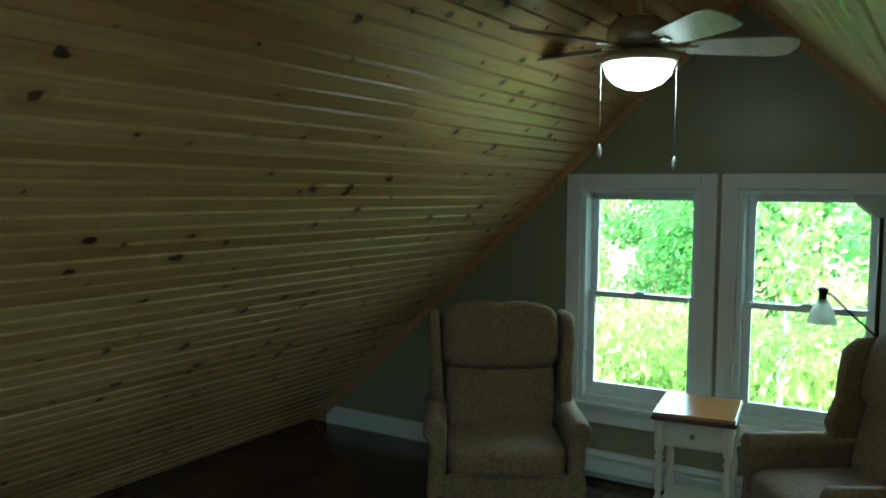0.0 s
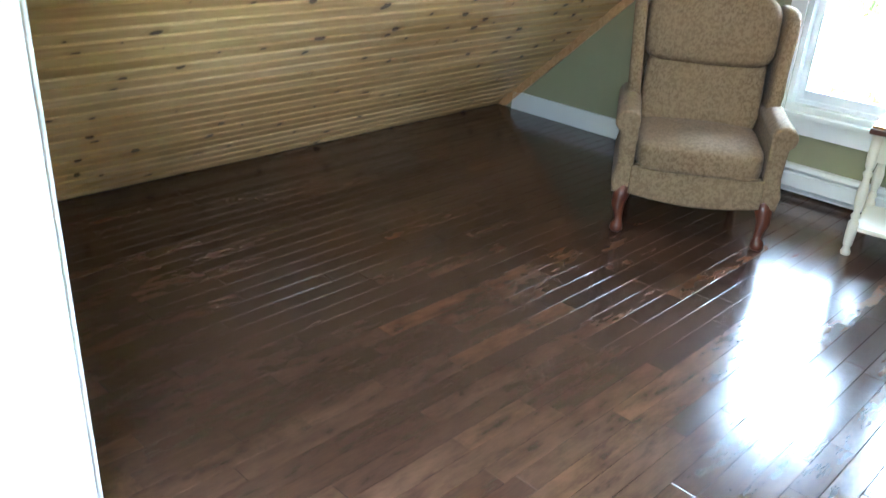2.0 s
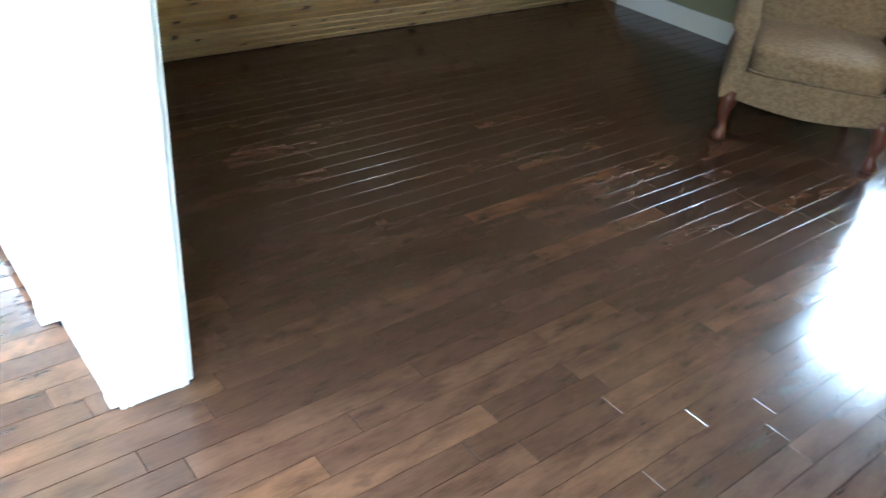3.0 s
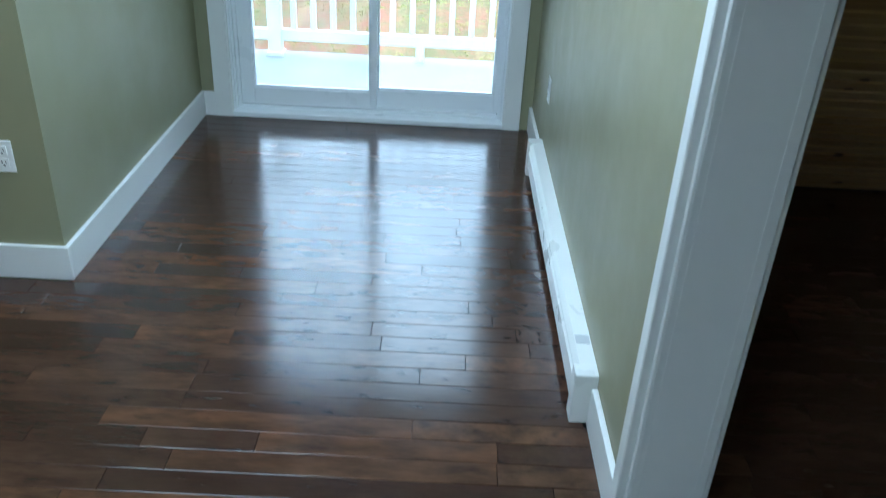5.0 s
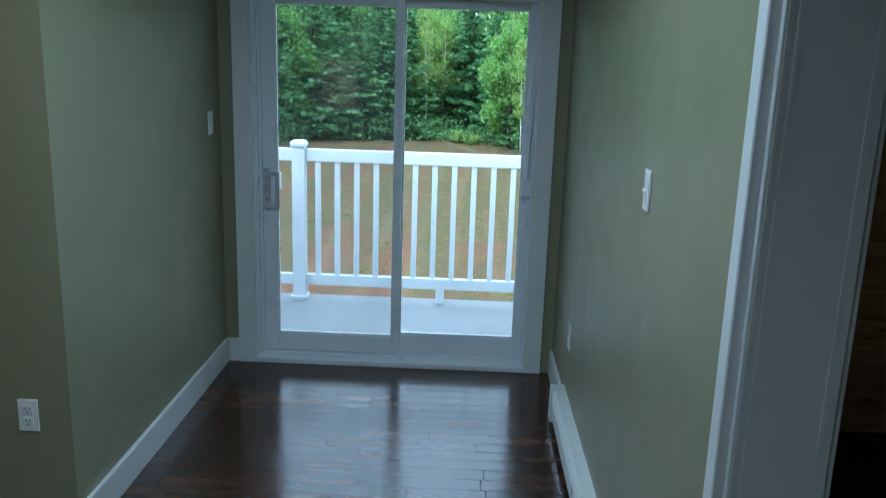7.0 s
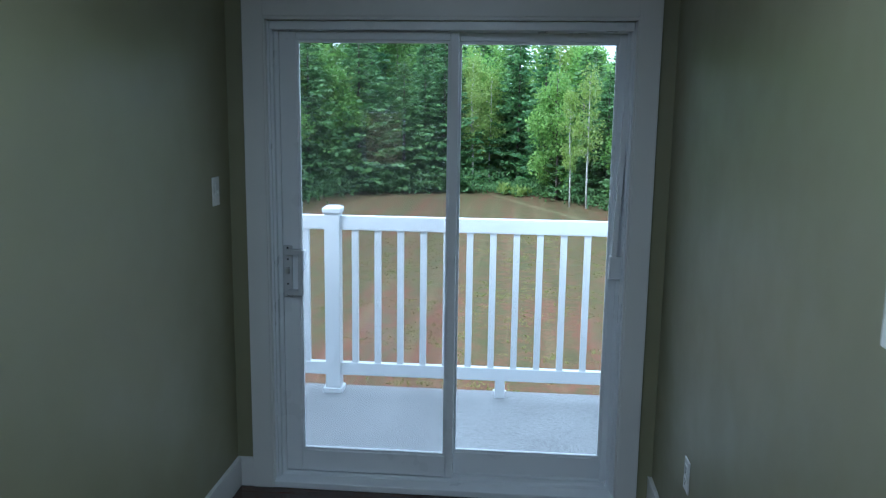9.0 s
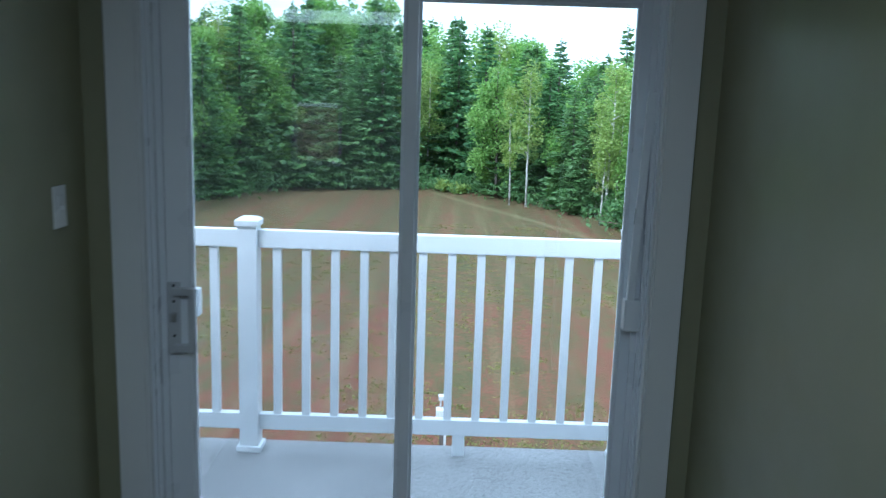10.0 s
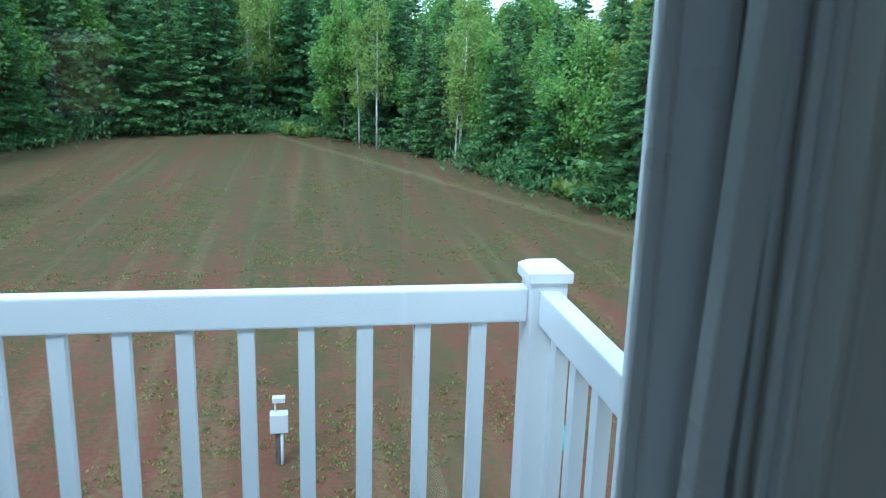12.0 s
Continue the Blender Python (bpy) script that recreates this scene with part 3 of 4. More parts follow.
part("stop", boxes((PX0 + 0.005, PX0 + 0.012, OY0 - 0.0195, OY0 - 0.018, 0, OZ - 0.03), (PX0 + 0.022, PX0 + 0.03, OY0 - 0.0195, OY0 - 0.018, 0, OZ - 0.03), (PX1 - 0.024, PX1 - 0.014, OY0 - 0.0195, OY0 - 0.018, 0, OZ - 0.03)), M_WHITE, opening)

# sliding patio door
door = thing("door_2", pose(0, 0, 0), "closed white vinyl sliding patio door with two glass panels", "patio door", kind="structure")
part("jamb", boxes((-0.755, -0.716, 0.052, 0.16, 0, 2.035), (-0.755, -0.733, 0.02, 0.052, 0, 2.035), (-0.755, -0.742, 0.001, 0.02, 0, 2.035), bevel=0.002, segs=1), M_VINYL, door)
part("jamb", boxes((0.744, 0.755, 0.066, 0.16, 0, 2.035), (0.722, 0.755, 0.058, 0.066, 0, 2.0), (0.738, 0.755, 0.036, 0.05, 0, 2.035), (0.747, 0.755, 0.0, 0.036, 0, 2.035), (0.739, 0.747, 0.012, 0.018, 0, 2.0), bevel=0.0015, segs=1), M_VINYL, door)
for xa, xb in ((-0.757, -0.750), (0.750, 0.757)):
    part("jamb_extension", boxes((xa, xb, FACE - 0.016, 0.0, 0, 2.05), bevel=0.001, segs=1), M_WHITE, door)
part("jamb_extension", boxes((-0.75, 0.75, FACE - 0.016, 0.004, 2.037, 2.05), bevel=0.001, segs=1), M_WHITE, door)
part("head", boxes((-0.74, 0.743, 0.004, 0.16, 2.0, 2.034), bevel=0.002, segs=1), M_VINYL, door)
part("sill", boxes((-0.75, 0.75, FACE - 0.018, 0.05, 0, 0.03), (-0.722, 0.722, 0.05, 0.17, 0, 0.045), (-0.722, 0.722, 0.094, 0.099, 0.045, 0.06), bevel=0.003, segs=1), M_VINYL, door)


def sash(name, x0, x1, z0, z1, y0, y1, left, right, low, high, parent):
    """A glazed panel with mitred-looking stiles and rails and a stepped glazing bead."""
    panel = new(name)
    panel.parent = parent
    yc = (y0 + y1) / 2
    for nm, r in (("stile", (x0, x0 + left, y0, y1, z0, z1)), ("stile", (x1 - right, x1, y0, y1, z0, z1)),
                  ("rail", (x0 + left, x1 - right, y0 + 0.001, y1 - 0.001, z0, z0 + low)), ("rail", (x0 + left, x1 - right, y0 + 0.001, y1 - 0.001, z1 - high, z1))):
        part(nm, boxes(r, bevel=0.004), M_VINYL, panel)
    b = 0.01
    gx0, gx1, gz0, gz1 = x0 + left, x1 - right, z0 + low, z1 - high
    part("glazing_bead", boxes((gx0, gx0 + b, y0 + 0.008, y1 - 0.008, gz0, gz1), (gx1 - b, gx1, y0 + 0.008, y1 - 0.008, gz0, gz1),
                               (gx0 + b, gx1 - b, y0 + 0.008, y1 - 0.008, gz0, gz0 + b), (gx0 + b, gx1 - b, y0 + 0.008, y1 - 0.008, gz1 - b, gz1)), M_VINYL, panel)
    glass = part("pane", boxes((gx0 + 0.002, gx1 - 0.002, yc - 0.003, yc + 0.003, gz0 + 0.002, gz1 - 0.002)), M_GLASS, panel)
    glass.visible_shadow = False
    return panel


left_panel = sash("sliding_panel", -0.715, 0.042, 0.05, 1.998, 0.055, 0.09, 0.072, 0.036, 0.098, 0.036, door)
right_panel = sash("fixed_panel", 0.004, 0.742, 0.05, 1.998, 0.103, 0.138, 0.036, 0.044, 0.1, 0.036, door)
bm = bmesh.new()
box(bm, -0.712, -0.672, 0.046, 0.055, 0.86, 1.09, 0.003)
for z in (0.885, 1.065):
    box(bm, -0.69, -0.62, 0.022, 0.047, z - 0.012, z + 0.012, 0.004)
box(bm, -0.64, -0.618, 0.012, 0.03, 0.873, 1.077, 0.006)
handle = part("handle", bm, M_METER, left_panel, "white plastic pull handle")
part("thumb_latch", boxes((-0.70, -0.684, 0.036, 0.047, 0.965, 0.995), bevel=0.003), M_STEEL, handle, "small grey lock lever")
part("screws", boxes(*[(-0.696, -0.688, 0.0445, 0.0462, z - 0.004, z + 0.004) for z in (0.87, 0.92, 1.03, 1.08)]), M_DARK, handle)
bm = boxes((-0.652, -0.63, 0.09, 0.13, 0.97, 1.06), bevel=0.006)
part("outer_handle", bm, M_VINYL, left_panel, "white outside handle")
bm = bmesh.new()
box(bm, -0.012, 0.012, -0.012, 0.012, 0.0, 0.66, 0.004)
bar = part("security_bar", bm, M_VINYL, door, "folded white security bar")
bar.matrix_local = pose(0.708, 0.045, 1.05, 0, 2.0, 0)
part("bracket", boxes((0.692, 0.742, 0.03, 0.075, 0.985, 1.085), bevel=0.006), M_VINYL, door)
screen_ob = part("insect_screen", boxes((-0.70, 0.01, 0.1485, 0.149, 0.07, 1.99)), M_SCREEN, door, "fine grey insect screen")
part("screen_frame", boxes((-0.715, -0.69, 0.142, 0.156, 0.05, 1.998), (0.0, 0.025, 0.142, 0.156, 0.05, 1.998), (-0.69, 0.0, 0.142, 0.156, 0.05, 0.075), (-0.69, 0.0, 0.142, 0.156, 1.975, 1.998), bevel=0.003, segs=1), M_VINYL, door)


def gable_window(name, w):
    y1, y0, z0, z1 = w
    win = thing(name, pose(0, 0, 0), "white double-hung window with flat painted casing, closed", "window", kind="structure")
    x = GX
    for nm, r in (("casing", (x - 0.02, x, y0 - 0.09, y0, z0 - 0.03, z1 + 0.085)), ("casing", (x - 0.02, x, y1, y1 + 0.09, z0 - 0.03, z1 + 0.085)),
                  ("casing", (x - 0.02, x, y0, y1, z1, z1 + 0.085))):
        part(nm, boxes(r, bevel=0.002, segs=1), M_WHITE, win)
    part("sill", boxes((x - 0.045, x + 0.05, y0 - 0.09, y1 + 0.09, z0 - 0.055, z0 - 0.03), (x - 0.001, x + 0.06, y0 + 0.001, y1 - 0.001, z0 - 0.03, z0 + 0.008), bevel=0.002), M_WHITE, win)
    part("apron", boxes((x - 0.018, x, y0 - 0.08, y1 + 0.08, z0 - 0.155, z0 - 0.055), bevel=0.002, segs=1), M_WHITE, win)
    part("window_frame", boxes((x, x + 0.17, y0, y0 + 0.03, z0, z1), (x, x + 0.17, y1 - 0.03, y1, z0, z1), (x, x + 0.17, y0 + 0.03, y1 - 0.03, z1 - 0.03, z1), (x + 0.052, x + 0.17, y0 + 0.03, y1 - 0.03, z0 - 0.002, z0 + 0.03), bevel=0.002, segs=1), M_VINYL, win)
    zm = 1.135
    for nm, xa, za, zb, lo, hi in (("lower_sash", x + 0.06, z0 + 0.03, zm + 0.02, 0.055, 0.035), ("upper_sash", x + 0.10, zm - 0.015, z1 - 0.03, 0.035, 0.04)):
        s = new(nm)
        s.parent = win
        ya, yb, st = y0 + 0.03, y1 - 0.03, 0.042
        for r in ((xa, xa + 0.035, ya, ya + st, za, zb), (xa, xa + 0.035, yb - st, yb, za, zb)):
            part("stile", boxes(r, bevel=0.004), M_VINYL, s)
        for r in ((xa + 0.001, xa + 0.034, ya + st, yb - st, za, za + lo), (xa + 0.001, xa + 0.034, ya + st, yb - st, zb - hi, zb)):
            part("rail", boxes(r, bevel=0.004), M_VINYL, s)
        g = part("pane", boxes((xa + 0.015, xa + 0.02, ya + st - 0.004, yb - st + 0.004, za + lo - 0.004, zb - hi + 0.004)), M_GLASS, s)
        g.visible_shadow = False
    part("sash_lock", boxes((x + 0.045, x + 0.075, (y0 + y1) / 2 - 0.03, (y0 + y1) / 2 + 0.03, zm + 0.02, zm + 0.036), bevel=0.005), M_PLATE, win)
    return win


win = thing("window_3", pose(0, 0, 0), "white fixed window in the landing wall", "window", kind="structure")
part("window_frame", boxes((SW[0], SW[0] + 0.05, YS - 0.12, YS - 0.02, SW[2], SW[3]), (SW[1] - 0.05, SW[1], YS - 0.12, YS - 0.02, SW[2], SW[3]), (SW[0] + 0.05, SW[1] - 0.05, YS - 0.12, YS - 0.02, SW[2], SW[2] + 0.05), (SW[0] + 0.05, SW[1] - 0.05, YS - 0.12, YS - 0.02, SW[3] - 0.05, SW[3])), M_VINYL, win)
part("pane", boxes((SW[0] + 0.05, SW[1] - 0.05, YS - 0.075, YS - 0.07, SW[2] + 0.05, SW[3] - 0.05)), M_GLASS, win).visible_shadow = False
gable_window("window_1", W1)
gable_window("window_2", W2)


# ================= fixtures on the walls =================
def baseboard_heater(m, length, label):
    h = thing("baseboard_heater", m, label, "heater")
    # local: runs along +x, back at y=0, front toward -y
    bm = bmesh.new()
    prism(bm, [(0, 0.015), (0, 0.172), (-0.05, 0.172), (-0.064, 0.155), (-0.064, 0.15), (-0.02, 0.142), (-0.012, 0.04), (-0.05, 0.02), (-0.05, 0.015)], "x", 0.05, length - 0.05)
    part("back_panel", bm, M_HEAT, h)
    bm = bmesh.new()
    prism(bm, [(-0.066, 0.05), (-0.066, 0.125), (-0.058, 0.134), (-0.054, 0.134), (-0.06, 0.124), (-0.06, 0.05)], "x", 0.05, length - 0.05)
    part("front_cover", bm, M_HEAT, h)
    part("element", boxes((0.08, length - 0.08, -0.048, -0.018, 0.062, 0.115)), M_DARK, h, "dark finned heating element")
    for x0 in (0.0, length - 0.06):
        part("end_cap", boxes((x0, x0 + 0.06, -0.07, 0.0, 0.0, 0.176), bevel=0.005), M_HEAT, h)
    return h


hall_heater = baseboard_heater(pose(0.91, -0.595, 0.0, 0, 0, -90), 1.875, "long white enamelled baseboard heater on the hall wall")
part("sticker", boxes((1.665, 1.71, -0.047, -0.004, 0.1725, 0.1735)), M_METER, hall_heater, "grey torn paper sticker")
baseboard_heater(pose(GX, -2.63, 0.0, 0, 0, -90), 2.05, "white baseboard heater under the windows")


def wall_plate(name, m, kind, label):
    """Local: faces -y."""
    p = thing(name, m, label, "switch" if kind == "switch" else "outlet")
    part("plate", boxes((-0.035, 0.035, -0.006, 0, -0.058, 0.058), bevel=0.003), M_PLATE, p)
    if kind == "switch":
        part("rocker", boxes((-0.016, 0.016, -0.009, -0.005, -0.033, 0.033), bevel=0.002), M_PLATE, p)
        part("slider", boxes((-0.005, 0.005, -0.016, -0.008, -0.008, 0.004), bevel=0.002), M_PLATE, p)
    else:
        for z in (-0.022, 0.022):
            s = part("socket", boxes((-0.017, 0.017, -0.008, -0.005, z - 0.016, z + 0.016), bevel=0.003), M_PLATE, p)
            part("slots", boxes((-0.008, -0.005, -0.0085, -0.0078, z - 0.003, z + 0.008), (0.005, 0.008, -0.0085, -0.0078, z - 0.003, z + 0.007), (-0.003, 0.003, -0.0085, -0.0078, z - 0.012, z - 0.006)), M_DARK, s)
    return p


wall_plate("light_switch", pose(0.91, -2.03, 1.36, 0, 0, -90), "switch", "white dimmer switch on the green hall wall")
wall_plate("light_switch", pose(HX, -0.19, 1.345, 0, 0, 90), "switch", "white light switch beside the patio door")
wall_plate("wall_outlet", pose(0.91, -0.665, 0.445, 0, 0, -90), "outlet", "white wall outlet above the heater")
wall_plate("wall_outlet", pose(-1.066, -1.80, 0.476, 0, 0, 0), "outlet", "white wall outlet above the baseboard")

# ================= furniture =================


def armchair(m, label):
    """Wing chair; the front is toward -y, the origin under its middle."""
    c = thing("armchair", m, label, "armchair", "wing chairs by the windows")
    # front rail, apron with a bowed lower edge
    bm = bmesh.new()
    pts = [(-0.30, 0.345), (-0.30, 0.205)] + [(-0.30 + 0.6 * k / 10, 0.205 - 0.03 * math.sin(math.pi * k / 10)) for k in range(1, 10)] + [(0.30, 0.205), (0.30, 0.345)]
    prism(bm, pts, "y", -0.375, -0.30, 0.012)
    part("front_panel", bm, M_FABRIC, c, smooth=True)
    part("seat_base", boxes((-0.31, 0.31, -0.31, 0.30, 0.19, 0.34), bevel=0.02, segs=3), M_FABRIC, c, smooth=True)
    bm = bmesh.new()
    puff(bm, 0, -0.075, 0.40, 0.585, 0.63, 0.15, 6.0, 14, 0.24)
    part("seat_cushion", bm, M_FABRIC, c, smooth=True)
    bm = bmesh.new()
    for z, y, half in ((0.352, -0.377, 0.285), (0.437, -0.372, 0.27)):
        tube(bm, [(-half, y + 0.05, z), (-half + 0.02, y + 0.012, z), (-half + 0.06, y, z), (0, y - 0.004, z), (half - 0.06, y, z), (half - 0.02, y + 0.012, z), (half, y + 0.05, z)], 0.006, 6)
    part("piping", bm, M_FABRIC, c, smooth=True)
    lean = Matrix.Rotation(radians(-13), 3, "X")
    bm = bmesh.new()
    puff(bm, 0, 0.225, 0.61, 0.585, 0.17, 0.42, 5.5, 14, 0.0, lean)
    part("lower_back_cushion", bm, M_FABRIC, c, smooth=True)
    bm = bmesh.new()
    puff(bm, 0, 0.295, 0.925, 0.635, 0.25, 0.38, 5.2, 16, 0.0, lean)
    for v in bm.verts:
        v.co.z -= 0.016 * math.exp(-(v.co.x / 0.035) ** 2) * max(0.0, (v.co.z - 0.85) / 0.25)
        v.co.z -= 0.022 * abs(v.co.x / 0.3) ** 3 * max(0.0, (v.co.z - 0.9) / 0.2)
    part("upper_back_cushion", bm, M_FABRIC, c, smooth=True)
    bm = bmesh.new()
    prism(bm, [(0.27, 0.2), (0.33, 0.2), (0.47, 1.0), (0.42, 1.02), (0.36, 0.96)], "x", -0.33, 0.33, 0.025)
    part("outside_back", bm, M_FABRIC, c, smooth=True)
    for s in (-1, 1):
        # arm: side panel with a rolled top, seen as an outline from the front
        roll = [(0.345 + 0.058 * math.cos(a), 0.555 + 0.058 * math.sin(a)) for a in (math.pi * (1.12 - 1.45 * k / 12) for k in range(13))]
        pts = [(0.29, 0.20), (0.29, 0.52)] + roll + [(0.372, 0.48), (0.368, 0.36), (0.385, 0.27), (0.375, 0.20)]
        bm = bmesh.new()
        prism(bm, [(s * x, z) for x, z in pts], "y", -0.36, 0.30, 0.018)
        part("arm", bm, M_FABRIC, c, smooth=True)
        wing = [(0.06, 0.56), (0.03, 0.66), (0.085, 0.78), (0.10, 0.9), (0.12, 1.0), (0.19, 1.055), (0.30, 1.06), (0.46, 1.05), (0.42, 0.8), (0.36, 0.5), (0.1, 0.5)]
        bm = bmesh.new()
        prism(bm, wing, "x", s * 0.298, s * 0.362, 0.022)
        for v in bm.verts:
            v.co.x += s * 0.03 * max(0.0, (v.co.z - 0.55) / 0.5)
        part("wing", bm, M_FABRIC, c, smooth=True)
        # cabriole front leg with a ball foot
        bm = bmesh.new()
        x = s * 0.315
        tube(bm, [(x, -0.315, 0.24), (x + s * 0.012, -0.335, 0.19), (x + s * 0.02, -0.35, 0.14), (x + s * 0.012, -0.345, 0.09), (x + s * 0.008, -0.345, 0.055), (x + s * 0.012, -0.355, 0.035), (x + s * 0.012, -0.358, 0.012), (x + s * 0.012, -0.356, 0.0)],
             [0.045, 0.04, 0.032, 0.022, 0.019, 0.03, 0.032, 0.02], 12)
        part("leg", bm, M_LEG, c, "carved red-brown wooden leg", True)
        bm = bmesh.new()
        tube(bm, [(s * 0.28, 0.28, 0.22), (s * 0.285, 0.31, 0.1), (s * 0.285, 0.345, 0.0)], [0.03, 0.024, 0.019], 8)
        part("leg", bm, M_LEG, c, "raked red-brown back leg", True)
    c.scale = (1.05, 1.0, 1.02)
    return c


armchair(pose(4.385, -2.715, 0, 0, 0, -57.9), "beige floral upholstered wing chair on carved wooden legs")
armchair(pose(4.47, -4.44, 0, 0, 0, -144.0), "beige floral upholstered wing chair facing its twin")


def end_table(m):
    t = thing("end_table", m, "cream painted end table with honey wood top and drawer", "table")
    w, d, h = 0.40, 0.46, 0.66
    part("tabletop", boxes((-w / 2, w / 2, -d / 2, d / 2, h - 0.012, h), bevel=0.005), M_TOP, t, "glossy honey-coloured wooden top")
    part("top_edge", boxes((-w / 2 - 0.006, w / 2 + 0.006, -d / 2 - 0.006, d / 2 + 0.006, h - 0.042, h - 0.0125), bevel=0.01, segs=3), M_TOP_EDGE, t, "dark stained edge moulding")
    part("drawer_box", boxes((-0.178, 0.178, -0.205, 0.205, h - 0.175, h - 0.035), bevel=0.003), M_CREAM, t)
    dr = part("drawer", boxes((-0.135, 0.135, -0.213, -0.204, h - 0.155, h - 0.055), bevel=0.004), M_CREAM, t)
    bm = bmesh.new()
    lathe(bm, [(0.005, 0), (0.006, 0.012), (0.014, 0.018), (0.014, 0.024), (0.004, 0.03)], segs=12)
    bmesh.ops.rotate(bm, verts=bm.verts, cent=(0, 0, 0), matrix=Matrix.Rotation(radians(90), 3, "X"))
    bmesh.ops.translate(bm, verts=bm.verts, vec=(0, -0.212, h - 0.105))
    part("knob", bm, M_BRASS, dr, "round brass knob", True)
    turned = [(0.019, 0.0), (0.022, 0.015), (0.013, 0.04), (0.02, 0.055), (0.022, 0.12), (0.022, 0.17), (0.013, 0.185), (0.021, 0.205), (0.012, 0.225), (0.02, 0.27), (0.023, 0.32), (0.015, 0.38), (0.012, 0.40), (0.021, 0.42), (0.012, 0.44), (0.02, 0.46), (0.022, 0.5), (0.022, h - 0.036)]
    for x in (-0.166, 0.166):
        for y in (-0.193, 0.193):
            bm = bmesh.new()
            lathe(bm, [(1.15 * a, b) for a, b in turned], x, y, 14)
            part("leg", bm, M_CREAM, t, "turned cream leg", True)
    part("shelf", boxes((-0.172, 0.172, -0.2, 0.2, 0.13, 0.152), bevel=0.004), M_CREAM, t)
    return t


end_table(pose(4.80, -3.65, 0, 0, 0, -82))

lamp = thing("floor_lamp", pose(5.02, -4.44, 0), "slim dark floor lamp with two white glass shades", "lamp")
bm = bmesh.new()
lathe(bm, [(0.135, 0), (0.135, 0.012), (0.12, 0.022), (0.02, 0.03), (0.014, 0.05)], segs=28)
part("base", bm, M_BRONZE, lamp, smooth=True)
bm = bmesh.new()
tube(bm, [(0, 0, 0.04), (0, 0, 0.6), (0, 0, 1.2), (0, 0, 1.66)], 0.011, 12)
part("pole", bm, M_BRONZE, lamp, smooth=True)
bm = bmesh.new()
lathe(bm, [(0.02, 1.655), (0.06, 1.67), (0.11, 1.71), (0.135, 1.765), (0.132, 1.765), (0.105, 1.712), (0.055, 1.677), (0.01, 1.665)], segs=32)
part("upper_shade", bm, M_SHADE, lamp, "white glass uplight bowl", True)
bm = bmesh.new()
tube(bm, [(0, 0, 1.07), (-0.03, 0.06, 1.13), (-0.06, 0.13, 1.2), (-0.085, 0.19, 1.265), (-0.1, 0.225, 1.29)], 0.006, 8)
part("arm", bm, M_BRONZE, lamp, smooth=True)
bm = bmesh.new()
lathe(bm, [(0.018, 1.235), (0.02, 1.285), (0.03, 1.3), (0.01, 1.31)], -0.1, 0.235, 14)
part("socket", bm, M_BRONZE, lamp, smooth=True)
bm = bmesh.new()
lathe(bm, [(0.068, 1.13), (0.064, 1.16), (0.045, 1.21), (0.022, 1.25), (0.018, 1.25), (0.04, 1.208), (0.06, 1.158), (0.064, 1.131)], -0.1, 0.235, 24)
part("reading_shade", bm, M_SHADE, lamp, "small white glass bell shade", True)

# ceiling fan on the ridge
fan = thing("ceiling_fan", pose(3.845, -3.606, -0.02), "nickel ceiling fan with pale blades and a lit glass bowl", "ceiling fan")
bm = bmesh.new()
lathe(bm, [(0.012, 2.60), (0.03, 2.62), (0.07, 2.66), (0.075, 2.8), (0.06, 2.83)], segs=24)
part("canopy", bm, M_NICKEL, fan, smooth=True)
bm = bmesh.new()
tube(bm, [(0, 0, 2.5), (0, 0, 2.63)], 0.012, 12)
part("rod", bm, M_NICKEL, fan, smooth=True)
bm = bmesh.new()
lathe(bm, [(0.06, 2.375), (0.12, 2.385), (0.135, 2.42), (0.13, 2.465), (0.09, 2.495), (0.03, 2.51)], segs=32)
part("motor_housing", bm, M_NICKEL, fan, smooth=True)
bm = bmesh.new()
lathe(bm, [(0.15, 2.315), (0.158, 2.322), (0.158, 2.345), (0.12, 2.36), (0.06, 2.376)], segs=32)
kit = part("light_ring", bm, M_NICKEL, fan, smooth=True)
bm = bmesh.new()
lathe(bm, [(0.004, 2.207), (0.05, 2.213), (0.095, 2.233), (0.13, 2.267), (0.146, 2.315)], segs=32)
part("glass_bowl", bm, M_BOWL, fan, "lit frosted glass bowl", True)
for k in range(5):
    turn = Matrix.Rotation(radians(-62 + 72 * k), 4, "Z")
    bm = bmesh.new()
    outline = [(0.2, -0.055), (0.3, -0.07), (0.56, -0.086), (0.62, -0.07), (0.64, 0.0), (0.62, 0.07), (0.56, 0.086), (0.3, 0.07), (0.2, 0.055)]
    prism(bm, outline, "z", -0.004, 0.004, 0.002, 1)
    bmesh.ops.transform(bm, matrix=turn @ Matrix.Translation((0, 0, 2.385)) @ Matrix.Rotation(radians(-17), 4, "X"), verts=bm.verts)
    blade = part("blade", bm, M_BLADE, fan, "pale wood-look blade")
    bm = boxes((0.1, 0.24, -0.018, 0.018, -0.012, -0.004), bevel=0.003)
    bmesh.ops.transform(bm, matrix=turn @ Matrix.Translation((0, 0, 2.385)) @ Matrix.Rotation(radians(-17), 4, "X"), verts=bm.verts)
    part("blade_iron", bm, M_NICKEL, blade)
